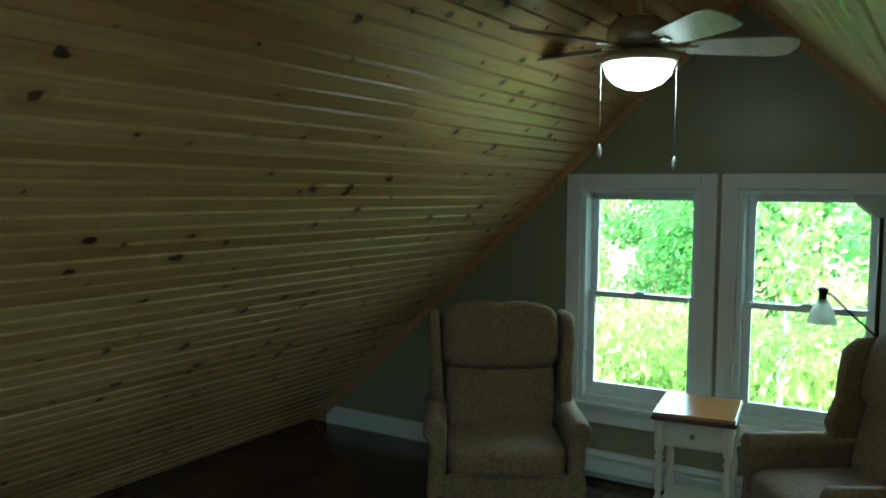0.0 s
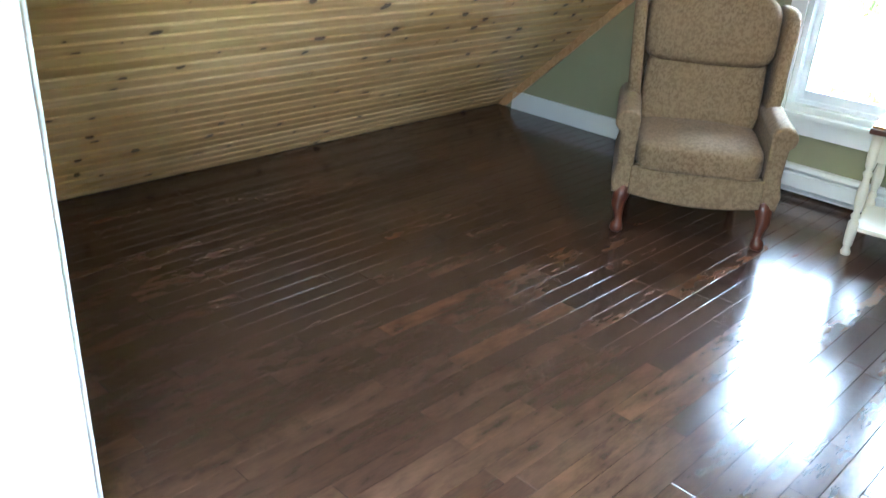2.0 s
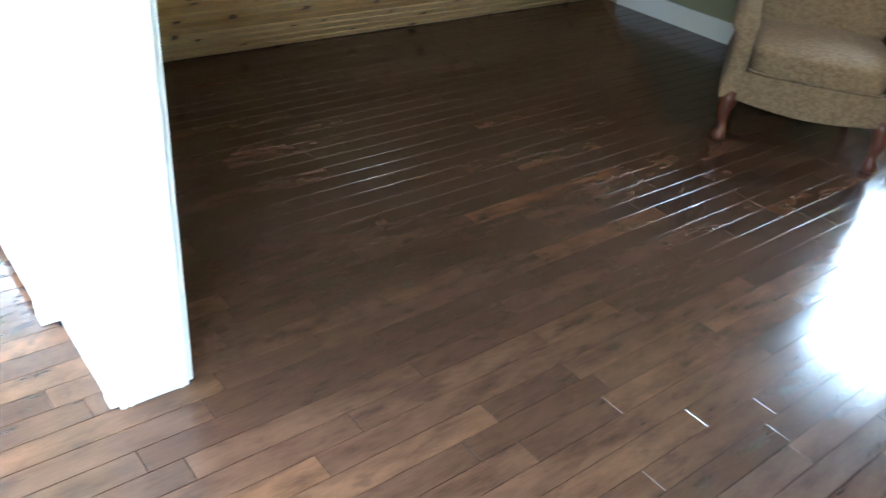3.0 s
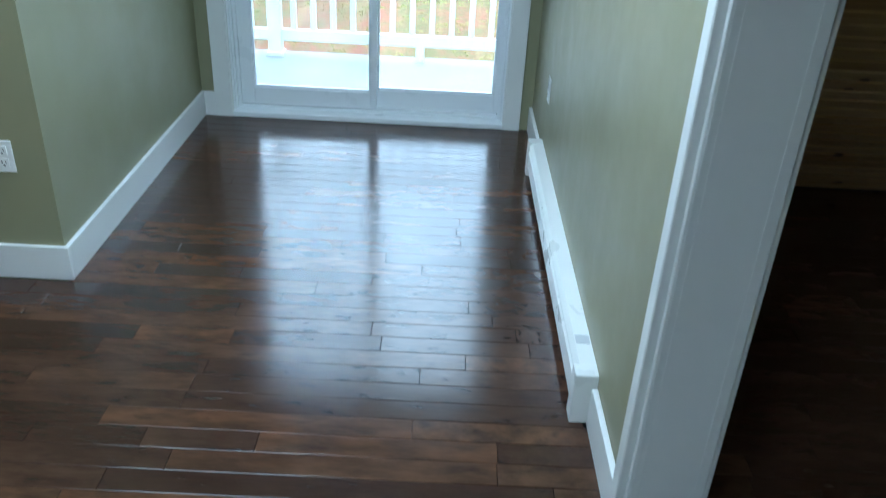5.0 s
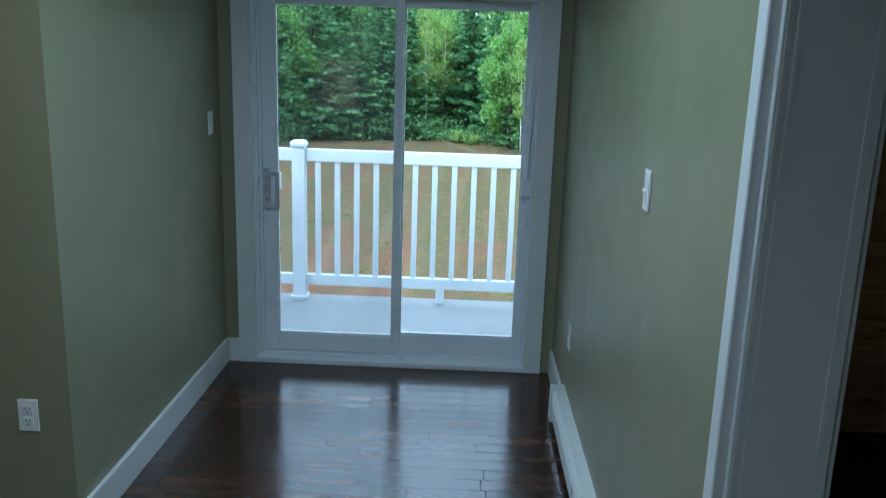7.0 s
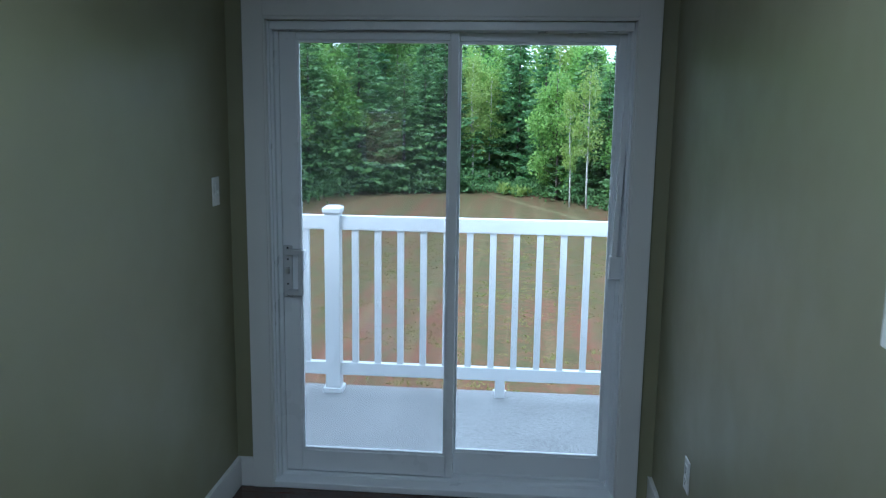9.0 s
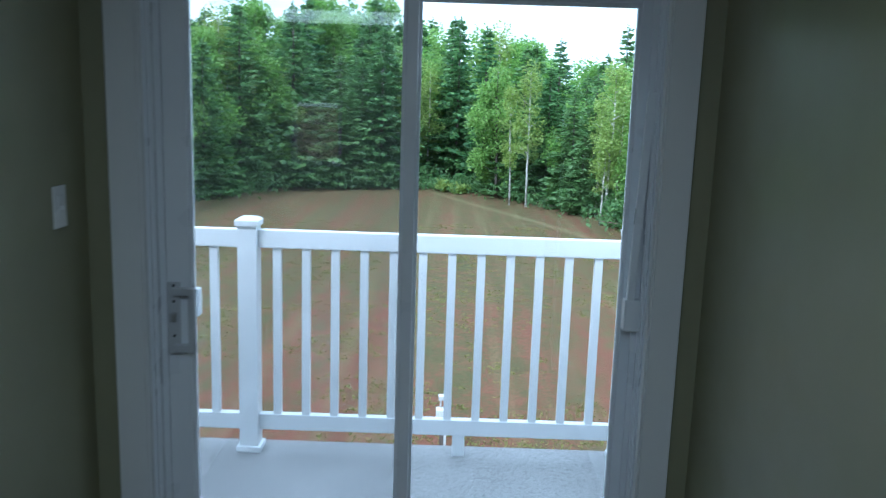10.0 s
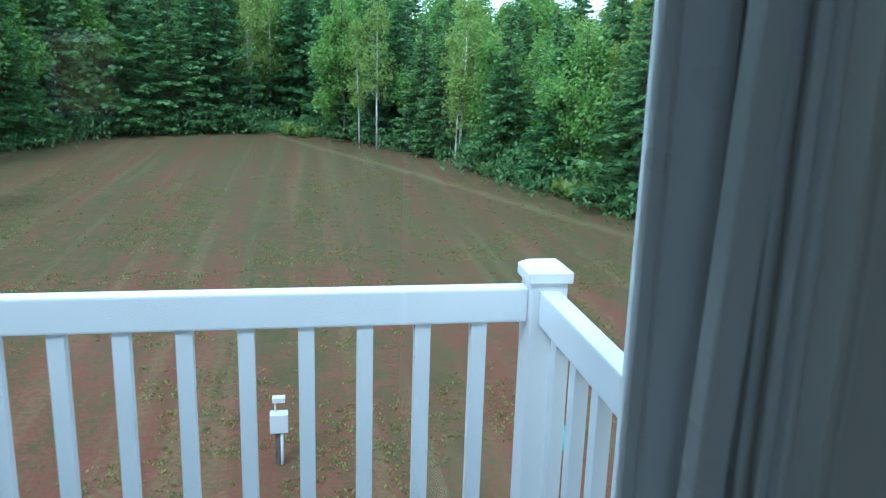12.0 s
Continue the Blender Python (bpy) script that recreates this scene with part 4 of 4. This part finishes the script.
for x, y, zz in ((-0.075, 0.135, 1.985), (0.075, -0.135, 1.935)):
    bm = bmesh.new()
    tube(bm, [(x, y, 2.33), (x, y, 2.1), (x, y, zz)], 0.0022, 6)
    chain = part("pull_chain", bm, M_NICKEL, fan, smooth=True)
    bm = bmesh.new()
    lathe(bm, [(0.003, zz - 0.055), (0.011, zz - 0.04), (0.01, zz - 0.015), (0.004, zz + 0.002)], x, y, 10)
    part("chain_knob", bm, M_PLATE, chain, "small white pull", True)

# ================= balcony =================
DZ = -0.06
structure("balcony_deck", boxes((-3.0, 1.10, 0.19, 1.54, DZ - 0.12, DZ), bevel=0.004, segs=1), M_DECK, "grey weatherproof balcony deck", "deck")
RLY, QX, PXX, STEP = 1.43, 1.03, -0.80, 0.1392
railing = thing("balcony_railing", pose(0, RLY, DZ), "white vinyl balcony railing with square balusters", "railing")


def rail_post(x, y, parent):
    p = part("post", boxes((x - 0.046, x + 0.046, y - 0.046, y + 0.046, 0.0, 1.125), bevel=0.004), M_RAIL, parent)
    bm = boxes((x - 0.056, x + 0.056, y - 0.056, y + 0.056, 1.122, 1.15), bevel=0.004)
    bmesh.ops.create_cone(bm, cap_ends=True, segments=4, radius1=0.079, radius2=0.05, depth=0.014, matrix=Matrix.Translation((x, y, 1.156)) @ Matrix.Rotation(radians(45), 4, "Z"))
    part("cap", bm, M_RAIL, p)
    part("skirt", boxes((x - 0.06, x + 0.06, y - 0.06, y + 0.06, 0.0, 0.03), bevel=0.005), M_RAIL, p)
    return p


for x in (-2.63, PXX, QX):
    rail_post(x, 0.0, railing)
for a, b in ((-2.63, PXX), (PXX, QX)):
    part("top_rail", boxes((a + 0.046, b - 0.046, -0.025, 0.025, 1.018, 1.105), bevel=0.006), M_RAIL, railing)
    part("bottom_rail", boxes((a + 0.046, b - 0.046, -0.022, 0.022, 0.108, 0.188), bevel=0.005), M_RAIL, railing)
    for k in range(1, 13):
        x = a + (0.135 if a == PXX else 0.131) + STEP * (k - 1)
        if x < b - 0.07:
            part("baluster", boxes((x - 0.019, x + 0.019, -0.016, 0.016, 0.185, 1.02)), M_RAIL, railing)
part("foot_block", boxes((0.2, 0.26, -0.02, 0.02, 0.0, 0.11), bevel=0.003), M_RAIL, railing)
side_rail = thing("side_railing", pose(QX, 0.19, DZ), "white vinyl side railing back to the house", "railing")
part("top_rail", boxes((-0.025, 0.025, 0.0, RLY - 0.19 - 0.046, 1.018, 1.105), bevel=0.006), M_RAIL, side_rail)
part("bottom_rail", boxes((-0.022, 0.022, 0.0, RLY - 0.19 - 0.046, 0.108, 0.188), bevel=0.005), M_RAIL, side_rail)
for k in range(1, 9):
    y = RLY - 0.19 - 0.01 - STEP * k
    part("baluster", boxes((-0.016, 0.016, y - 0.019, y + 0.019, 0.185, 1.02)), M_RAIL, side_rail)
for x in (-2.63, QX):
    tagged(part("deck_post", boxes((x - 0.07, x + 0.07, 1.34, 1.48, GROUND - 0.1, DZ - 0.12), bevel=0.005), M_RAIL), "white post carrying the balcony deck", "post")

# lower storey and outer walls
structure("lower_storey", boxes((-3.0, GX + 0.17, YS - 0.14, 0.19, GROUND - 0.1, -0.2)), M_SIDING, "pale sided lower storey of the house", "wall")

# ================= grounds =================


def land(x, y):
    return GROUND + 0.12 * noise.noise((x * 0.09, y * 0.09, 0)) * min(1, max(0, (y - 6) / 10)) + 0.02 * noise.noise((x * 0.8, y * 0.8, 3))


bm = bmesh.new()
xs = [-700, -300, -120, -60] + [-40 + 1.0 * k for k in range(81)] + [60, 120, 300, 700]
ys = [-700, -300, -120, -50, -20, -10] + [-4 + 1.0 * k for k in range(60)] + [70, 120, 300, 700]
grid = [[bm.verts.new((x, y, land(x, y))) for x in xs] for y in ys]
for j in range(len(ys) - 1):
    for i in range(len(xs) - 1):
        bm.faces.new((grid[j][i], grid[j][i + 1], grid[j + 1][i + 1], grid[j + 1][i]))
g = structure("ground", bm, M_LAWN, "patchy mown lawn with bare reddish soil", "ground")
g.data.shade_smooth()


def leafy(verts, faces, p, way, size, rng, narrow=0.5):
    """One leaf or needle spray: a bent pair of triangles."""
    side = way.cross(Vector((rng.uniform(-1, 1), rng.uniform(-1, 1), rng.uniform(-1, 1))))
    if side.length < 1e-4:
        side = Vector((1, 0, 0))
    side = side.normalized() * size * narrow * 0.5
    mid = p + way * size * 0.5
    tip = p + way * size
    n = len(verts)
    verts.extend((p, mid + side, tip, mid - side))
    faces.append((n, n + 1, n + 2, n + 3))


def from_lists(name, verts, faces, material):
    me = bpy.data.meshes.new(name)
    me.from_pydata([tuple(v) for v in verts], [], faces)
    me.materials.append(material)
    return me


def spruce(seed, h=9.0, spread=1.9):
    rng = random.Random(seed)
    t = thing("spruce_tree", pose(0, -900, -50), "dark green spruce with drooping branches", "tree", "woods around the lawn")
    bm = bmesh.new()
    tube(bm, [(0, 0, -0.3), (0.02, 0, h * 0.5), (0, 0.02, h)], [0.14, 0.08, 0.012], 7)
    part("trunk", bm, M_BARK, t, smooth=True)
    verts, faces = [], []
    z = 0.5
    while z < h - 0.1:
        f = 1 - z / h
        reach = spread * (f ** 0.8) * rng.uniform(0.8, 1.1) + 0.08
        for k in range(rng.randint(8, 10)):
            a = rng.uniform(0, 2 * math.pi)
            out = Vector((math.cos(a), math.sin(a), 0))
            r = reach * rng.uniform(0.6, 1.15)
            zb = min(h - 0.1, z + rng.uniform(-0.22, 0.22))
            steps = max(5, int(r * 10))
            for s in range(steps):
                u = (s + rng.random()) / steps
                droop = -0.42 * r * u + 0.36 * r * u * u
                p = out * (r * u) + Vector((0, 0, zb + droop + 0.1 * f))
                for q in (-1, 1):
                    way = (out * rng.uniform(0.4, 1.0) + q * Vector((-out.y, out.x, 0)) * rng.uniform(0.3, 0.9) + Vector((0, 0, rng.uniform(-0.35, 0.2)))).normalized()
                    leafy(verts, faces, p, way, rng.uniform(0.26, 0.5) * (0.6 + 0.5 * f), rng, 0.5)
        z += rng.uniform(0.24, 0.36)
    for k in range(14):
        leafy(verts, faces, Vector((0, 0, h - 0.45 + 0.04 * k)), Vector((rng.uniform(-0.6, 0.6), rng.uniform(-0.6, 0.6), 0.7)).normalized(), 0.2, rng, 0.4)
    ob = new("crown", from_lists("crown", verts, faces, M_SPRUCE))
    ob.parent = t
    return t


def broadleaf(seed, h=9.0, spread=2.1, birch=False):
    rng = random.Random(seed)
    t = thing("birch_tree" if birch else "maple_tree", pose(0, -900, -50),
              "slender white birch with light green leaves" if birch else "leafy green broadleaf tree at the lawn's edge", "tree", "woods around the lawn")
    bm = bmesh.new()
    bend = rng.uniform(-0.25, 0.25)
    r0 = 0.08 if birch else 0.13
    tube(bm, [(0, 0, -0.3), (bend * 0.3, 0.03, h * 0.3), (bend, 0, h * 0.62), (bend * 1.1, 0.05, h * 0.95)], [r0, r0 * 0.8, r0 * 0.5, 0.012], 8)
    clumps = []
    for k in range(17 if birch else 24):
        u = rng.uniform(0.36 if birch else 0.14, 0.97)
        z = h * u
        wide = spread * (0.95 - 0.75 * abs(u - (0.5 if birch else 0.45)) / 0.55) * (0.6 if birch else 1.0)
        a = rng.uniform(0, 2 * math.pi)
        d = wide * rng.uniform(0.25, 1.0) * (0.25 if u > 0.9 else 1)
        tip = Vector((bend * u + d * math.cos(a), d * math.sin(a), z))
        tube(bm, [(bend * u * 0.8, 0, z - 0.35 * d - 0.2), (bend * u + 0.5 * d * math.cos(a), 0.5 * d * math.sin(a), z - 0.1 * d - 0.1), tip], [0.035, 0.022, 0.008], 5)
        clumps.append((tip, rng.uniform(0.6, 1.1) * (0.68 if birch else 1.0)))
    part("trunk", bm, M_BIRCH_BARK if birch else M_BARK, t, smooth=True)
    verts, faces = [], []
    for tip, r in clumps:
        for s in range(int(210 * r * (1.2 if birch else 1.35))):
            d = Vector((rng.gauss(0, 1), rng.gauss(0, 1), rng.gauss(0, 0.75)))
            d = d.normalized() * r * rng.random() ** 0.45
            way = (d.normalized() + Vector((rng.uniform(-0.9, 0.9), rng.uniform(-0.9, 0.9), rng.uniform(-0.9, 0.4)))).normalized()
            leafy(verts, faces, tip + d, way, rng.uniform(0.12, 0.24) * (0.8 if birch else 1.1), rng, 0.75)
    ob = new("crown", from_lists("crown", verts, faces, M_BIRCH if birch else M_MAPLE))
    ob.parent = t
    return t


KINDS = {"s": [spruce(11, 9.0, 2.3), spruce(12, 9.0, 2.0), spruce(13, 9.0, 2.7)],
         "m": [broadleaf(21), broadleaf(22, 9.0, 2.4), broadleaf(23, 9.0, 1.8)],
         "b": [broadleaf(31, 9.0, 1.7, True), broadleaf(32, 9.0, 1.5, True)]}
used = set()


def plant(kind, x, y, h, rng):
    src = rng.choice(KINDS[kind])
    k = h / 9.0
    m = pose(x, y, land(x, y) - 0.02, 0, 0, rng.uniform(0, 360)) @ Matrix.Diagonal((k * rng.uniform(0.85, 1.15) ** 1, k * rng.uniform(0.9, 1.1), k, 1))
    if src.name not in used:
        used.add(src.name)
        src.matrix_basis = m
        return src
    o = copy_thing(src, pose(0, 0, 0))
    o.matrix_basis = m
    return o


rng = random.Random(77)
EDGE = [(-19, 6), (-16, 16), (-13.5, 26), (-11.5, 35), (-8.3, 40.8), (0, 42.5), (4.2, 37), (6.6, 31), (8.0, 27), (9.3, 23.2), (10.8, 19.8), (13.5, 15), (17, 9)]


def along_edge(u):
    k = min(int(u), len(EDGE) - 2)
    f = u - k
    return Vector(EDGE[k]) * (1 - f) + Vector(EDGE[k + 1]) * f, (Vector(EDGE[k + 1]) - Vector(EDGE[k])).normalized()


for row, count in ((0, 58), (1, 56), (2, 52), (3, 48), (5, 44)):
    for k in range(count):
        u = (k + rng.uniform(0.1, 0.9)) / count * (len(EDGE) - 1)
        p, way = along_edge(u)
        out = Vector((-way.y, way.x))
        p = p + out * (1.0 + row * 3.0 + rng.uniform(-0.6, 1.2))
        right = max(0.0, min(1.0, (p.x - 1.0) / 6.0))
        h = (7.6 - 2.4 * right + 0.75 * row) * rng.uniform(0.8, 1.14)
        q = rng.random()
        kind = ("s" if q < 0.36 else "b" if q < 0.46 else "m") if right < 0.5 else ("s" if q < 0.36 else "b" if q < 0.66 else "m")
        if kind == "s":
            h *= 1.12
        plant(kind, p.x, p.y, max(3.2, h), rng)
def inside_lawn(x, y):
    hit = False
    for (xa, ya), (xb, yb) in zip(EDGE, EDGE[1:] + EDGE[:1]):
        if (ya > y) != (yb > y) and x < xa + (y - ya) * (xb - xa) / (yb - ya):
            hit = not hit
    return hit


tries = 0
while tries < 330:
    tries += 1
    x, y = rng.uniform(-26, 26), rng.uniform(18, 66)
    near = min(math.hypot(x - a, y - b) for a, b in EDGE)
    if inside_lawn(x, y) or near < 1.6 or rng.random() < 0.35:
        continue
    q = rng.random()
    right = max(0.0, min(1.0, (x - 1.0) / 6.0))
    plant("s" if q < 0.4 else "m" if q < 0.85 else "b", x, y, (8.2 - 2.2 * right + 0.05 * (y - 35)) * rng.uniform(0.8, 1.2), rng)
# named birches on the right-hand edge and saplings
for x, y, h in ((3.8, 36.4, 6.6), (3.05, 36.9, 5.6), (6.55, 30.9, 6.4), (7.0, 31.2, 5.2), (6.3, 30.6, 4.0)):
    plant("b", x, y, h, rng)
for x, y, h in ((10.4, 22.6, 4.6), (11.3, 21.0, 4.2), (6.0, 33.9, 3.6)):
    plant("s", x, y, h, rng)
for x, y, h in ((-9.6, 21.5, 4.6), (-10.8, 18.5, 5.2)):
    plant("m", x, y, h, rng)
# trees outside the gable windows
for k in range(16):
    plant("b" if k % 4 else "m", 11.0 + rng.uniform(0, 8), -13 + k * 1.05 + rng.uniform(-0.8, 0.8), rng.uniform(5.0, 7.6), rng)


for k in range(30):
    plant("b" if k % 3 else "m", 19 + rng.uniform(0, 8), -22 + k * 1.15 + rng.uniform(-0.8, 0.8), rng.uniform(6.0, 8.6), rng)


def undergrowth(name, label, spots, material, count, size, seed):
    r = random.Random(seed)
    verts, faces = [], []
    for _ in range(count):
        x, y, spread, tall = r.choice(spots)
        p = Vector((x + r.gauss(0, spread), y + r.gauss(0, spread), 0))
        p.z = land(p.x, p.y)
        for _ in range(5):
            way = Vector((r.uniform(-0.8, 0.8), r.uniform(-0.8, 0.8), r.uniform(0.4, 1.0))).normalized()
            leafy(verts, faces, p + Vector((0, 0, r.uniform(0, tall))), way, size * r.uniform(0.6, 1.4), r, 0.45)
    return tagged(new(name, from_lists(name, verts, faces, material)), label, "plants", kind="stuff")


spots = []
for k in range(70):
    p, way = along_edge(k / 70 * (len(EDGE) - 1.001))
    out = Vector((-way.y, way.x))
    q = p + out * rng.uniform(0.6, 2.4)
    spots.append((q.x, q.y, 0.9, rng.uniform(0.3, 1.3)))
undergrowth("undergrowth", "dense green bushes under the trees", spots, M_SPRUCE, 15000, 0.17, 5)
undergrowth("hedge", "light green bushes with sunlight put into the leaf colour, beyond the gable windows", [(12.5 + 0.9 * (k % 5), -14 + 1.0 * k, 0.9, 2.6) for k in range(20)], M_HEDGE, 17000, 0.17, 15)
undergrowth("bush", "low dark green bush at the lawn's edge", [(7.2, 30.2, 0.35, 0.8), (11.6, 20.2, 0.4, 0.7)], M_SPRUCE, 350, 0.3, 6)
undergrowth("fern", "pale green ferns at the lawn's edge", [(7.6, 28.7, 0.25, 0.35), (9.0, 24.2, 0.3, 0.3), (-0.1, 41.9, 0.3, 0.3), (0.6, 41.2, 0.2, 0.25)], M_BIRCH, 120, 0.4, 7)
r = random.Random(8)
bm = bmesh.new()
for _ in range(150):
    u = r.uniform(6.0, 10.6)
    p, way = along_edge(u)
    out = Vector((-way.y, way.x))
    q = p + out * r.uniform(0.2, 2.2)
    z = land(q.x, q.y)
    a, ln = r.uniform(0, math.pi), r.uniform(0.5, 1.7)
    tube(bm, [(q.x, q.y, z + r.uniform(0, 0.25)), (q.x + ln * math.cos(a), q.y + ln * math.sin(a), z + r.uniform(0.1, 0.7))], [0.03, 0.012], 5)
tagged(part("brush_pile", bm, M_BRUSH), "brown dead branches heaped at the wood's edge", "brush", kind="stuff")
# tufts of grass on the near lawn
verts, faces = [], []
r = random.Random(9)
for _ in range(36000):
    y = 3.5 + 26 * r.random() ** 2.2
    x = r.uniform(-9, 9)
    if noise.noise((x * 0.5, y * 0.5, 9)) + 0.6 * noise.noise((x * 2.3, y * 2.3, 4)) < 0.08:
        continue
    p = Vector((x, y, land(x, y)))
    for _ in range(4):
        leafy(verts, faces, p + Vector((r.uniform(-0.06, 0.06), r.uniform(-0.06, 0.06), 0)), Vector((r.uniform(-0.9, 0.9), r.uniform(-0.9, 0.9), r.uniform(0.25, 0.8))).normalized(), r.uniform(0.025, 0.065), r, 0.5)
tagged(new("grass", from_lists("grass", verts, faces, M_WEED)), "sparse tufts of weeds and grass on the lawn", "grass", kind="stuff")

# electric pedestal and well lid
ped = thing("utility_pedestal", pose(0.16, 8.1, GROUND), "pale grey electric box on a post in the lawn", "utility box")
part("post", boxes((-0.045, 0.045, -0.045, 0.045, -0.2, 0.5), bevel=0.005), M_BARK, ped, "weathered wooden post")
part("conduit", tube(bmesh.new(), [(0.03, -0.06, -0.1), (0.03, -0.06, 0.42)], 0.018, 8), M_METER, ped, smooth=True)
part("box", boxes((-0.1, 0.1, -0.1, 0.05, 0.40, 0.62), bevel=0.012), M_METER, ped)
part("cap", boxes((-0.07, 0.07, -0.05, 0.05, 0.74, 0.8), (-0.05, -0.03, -0.02, 0.02, 0.62, 0.75), bevel=0.008), M_METER, ped)
bm = bmesh.new()
lathe(bm, [(0.33, -0.1), (0.33, 0.05), (0.3, 0.09), (0.1, 0.11), (0.05, 0.11)], segs=28)
lid = tagged(part("well_lid", bm, M_TEAL, smooth=True), "round teal plastic lid in the lawn", "lid")
lid.matrix_world = pose(3.4, 8.3, GROUND)

# ================= floor boards =================
structure("floor_base", boxes((-3.0, GX, YS - 0.14, 0.19, -0.2, -0.016)), M_DARK, "subfloor under the boards", "floor")
floor = tagged(new("floor"), "dark stained hardwood plank floor with a soft gloss", "floor", kind="structure")
PW, PL = 0.083, (0.32, 0.5, 0.68, 0.9, 1.2)
GAP, EASE = 0.0005, 0.0013


def plank_shape(length):
    a, b = length / 2 - GAP, PW / 2 - GAP
    v = [(-a, -b, -0.015), (a, -b, -0.015), (a, b, -0.015), (-a, b, -0.015), (-a, -b, -EASE), (a, -b, -EASE), (a, b, -EASE), (-a, b, -EASE),
         (-a + EASE, -b + EASE, 0), (a - EASE, -b + EASE, 0), (a - EASE, b - EASE, 0), (-a + EASE, b - EASE, 0)]
    f = [(0, 1, 5, 4), (1, 2, 6, 5), (2, 3, 7, 6), (3, 0, 4, 7), (4, 5, 9, 8), (5, 6, 10, 9), (6, 7, 11, 10), (7, 4, 8, 11), (8, 9, 10, 11)]
    return v, f


shared = {}
for L in PL:
    v, f = plank_shape(L)
    shared[L] = from_lists("floorboard", v, f, M_FLOOR)
r = random.Random(12)
rest_v, rest_f, made = [], [], 0
row = 0
y = 0.0 - PW / 2
while y > YS:
    x0, x1 = (HX, 0.91) if y > -1.80 else (-1.45, PX0) if y > -3.3 else (-3.0, PX0)
    runs = [(x0, x1), (PX1, GX)] if not (OY1 < y < OY0) else [(x0, GX)]
    for a, b in runs:
        x = a - r.uniform(0, 0.6)
        while x < b:
            L = r.choice(PL)
            lo, hi = max(x, a), min(x + L, b)
            x += L
            if hi - lo < 0.03:
                continue
            near = (-0.9 < (lo + hi) / 2 < 0.95 and y > -4.2) or (0.95 < (lo + hi) / 2 < 3.9 and -4.2 < y < -1.2)
            if near and made < 300:
                ob = new("floorboard", shared[L])
                ob.parent = floor
                ob.location = ((lo + hi) / 2, y, r.uniform(-0.0003, 0.0))
                ob.scale = ((hi - lo) / L, 1, 1)
                made += 1
            else:
                v, f = plank_shape(hi - lo)
                n = len(rest_v)
                rest_v.extend((p[0] + (lo + hi) / 2, p[1] + y, p[2]) for p in v)
                rest_f.extend(tuple(i + n for i in q) for q in f)
    y -= PW
tagged(new("floorboards", from_lists("floorboards", rest_v, rest_f, M_FLOOR)), kind="stuff").parent = floor
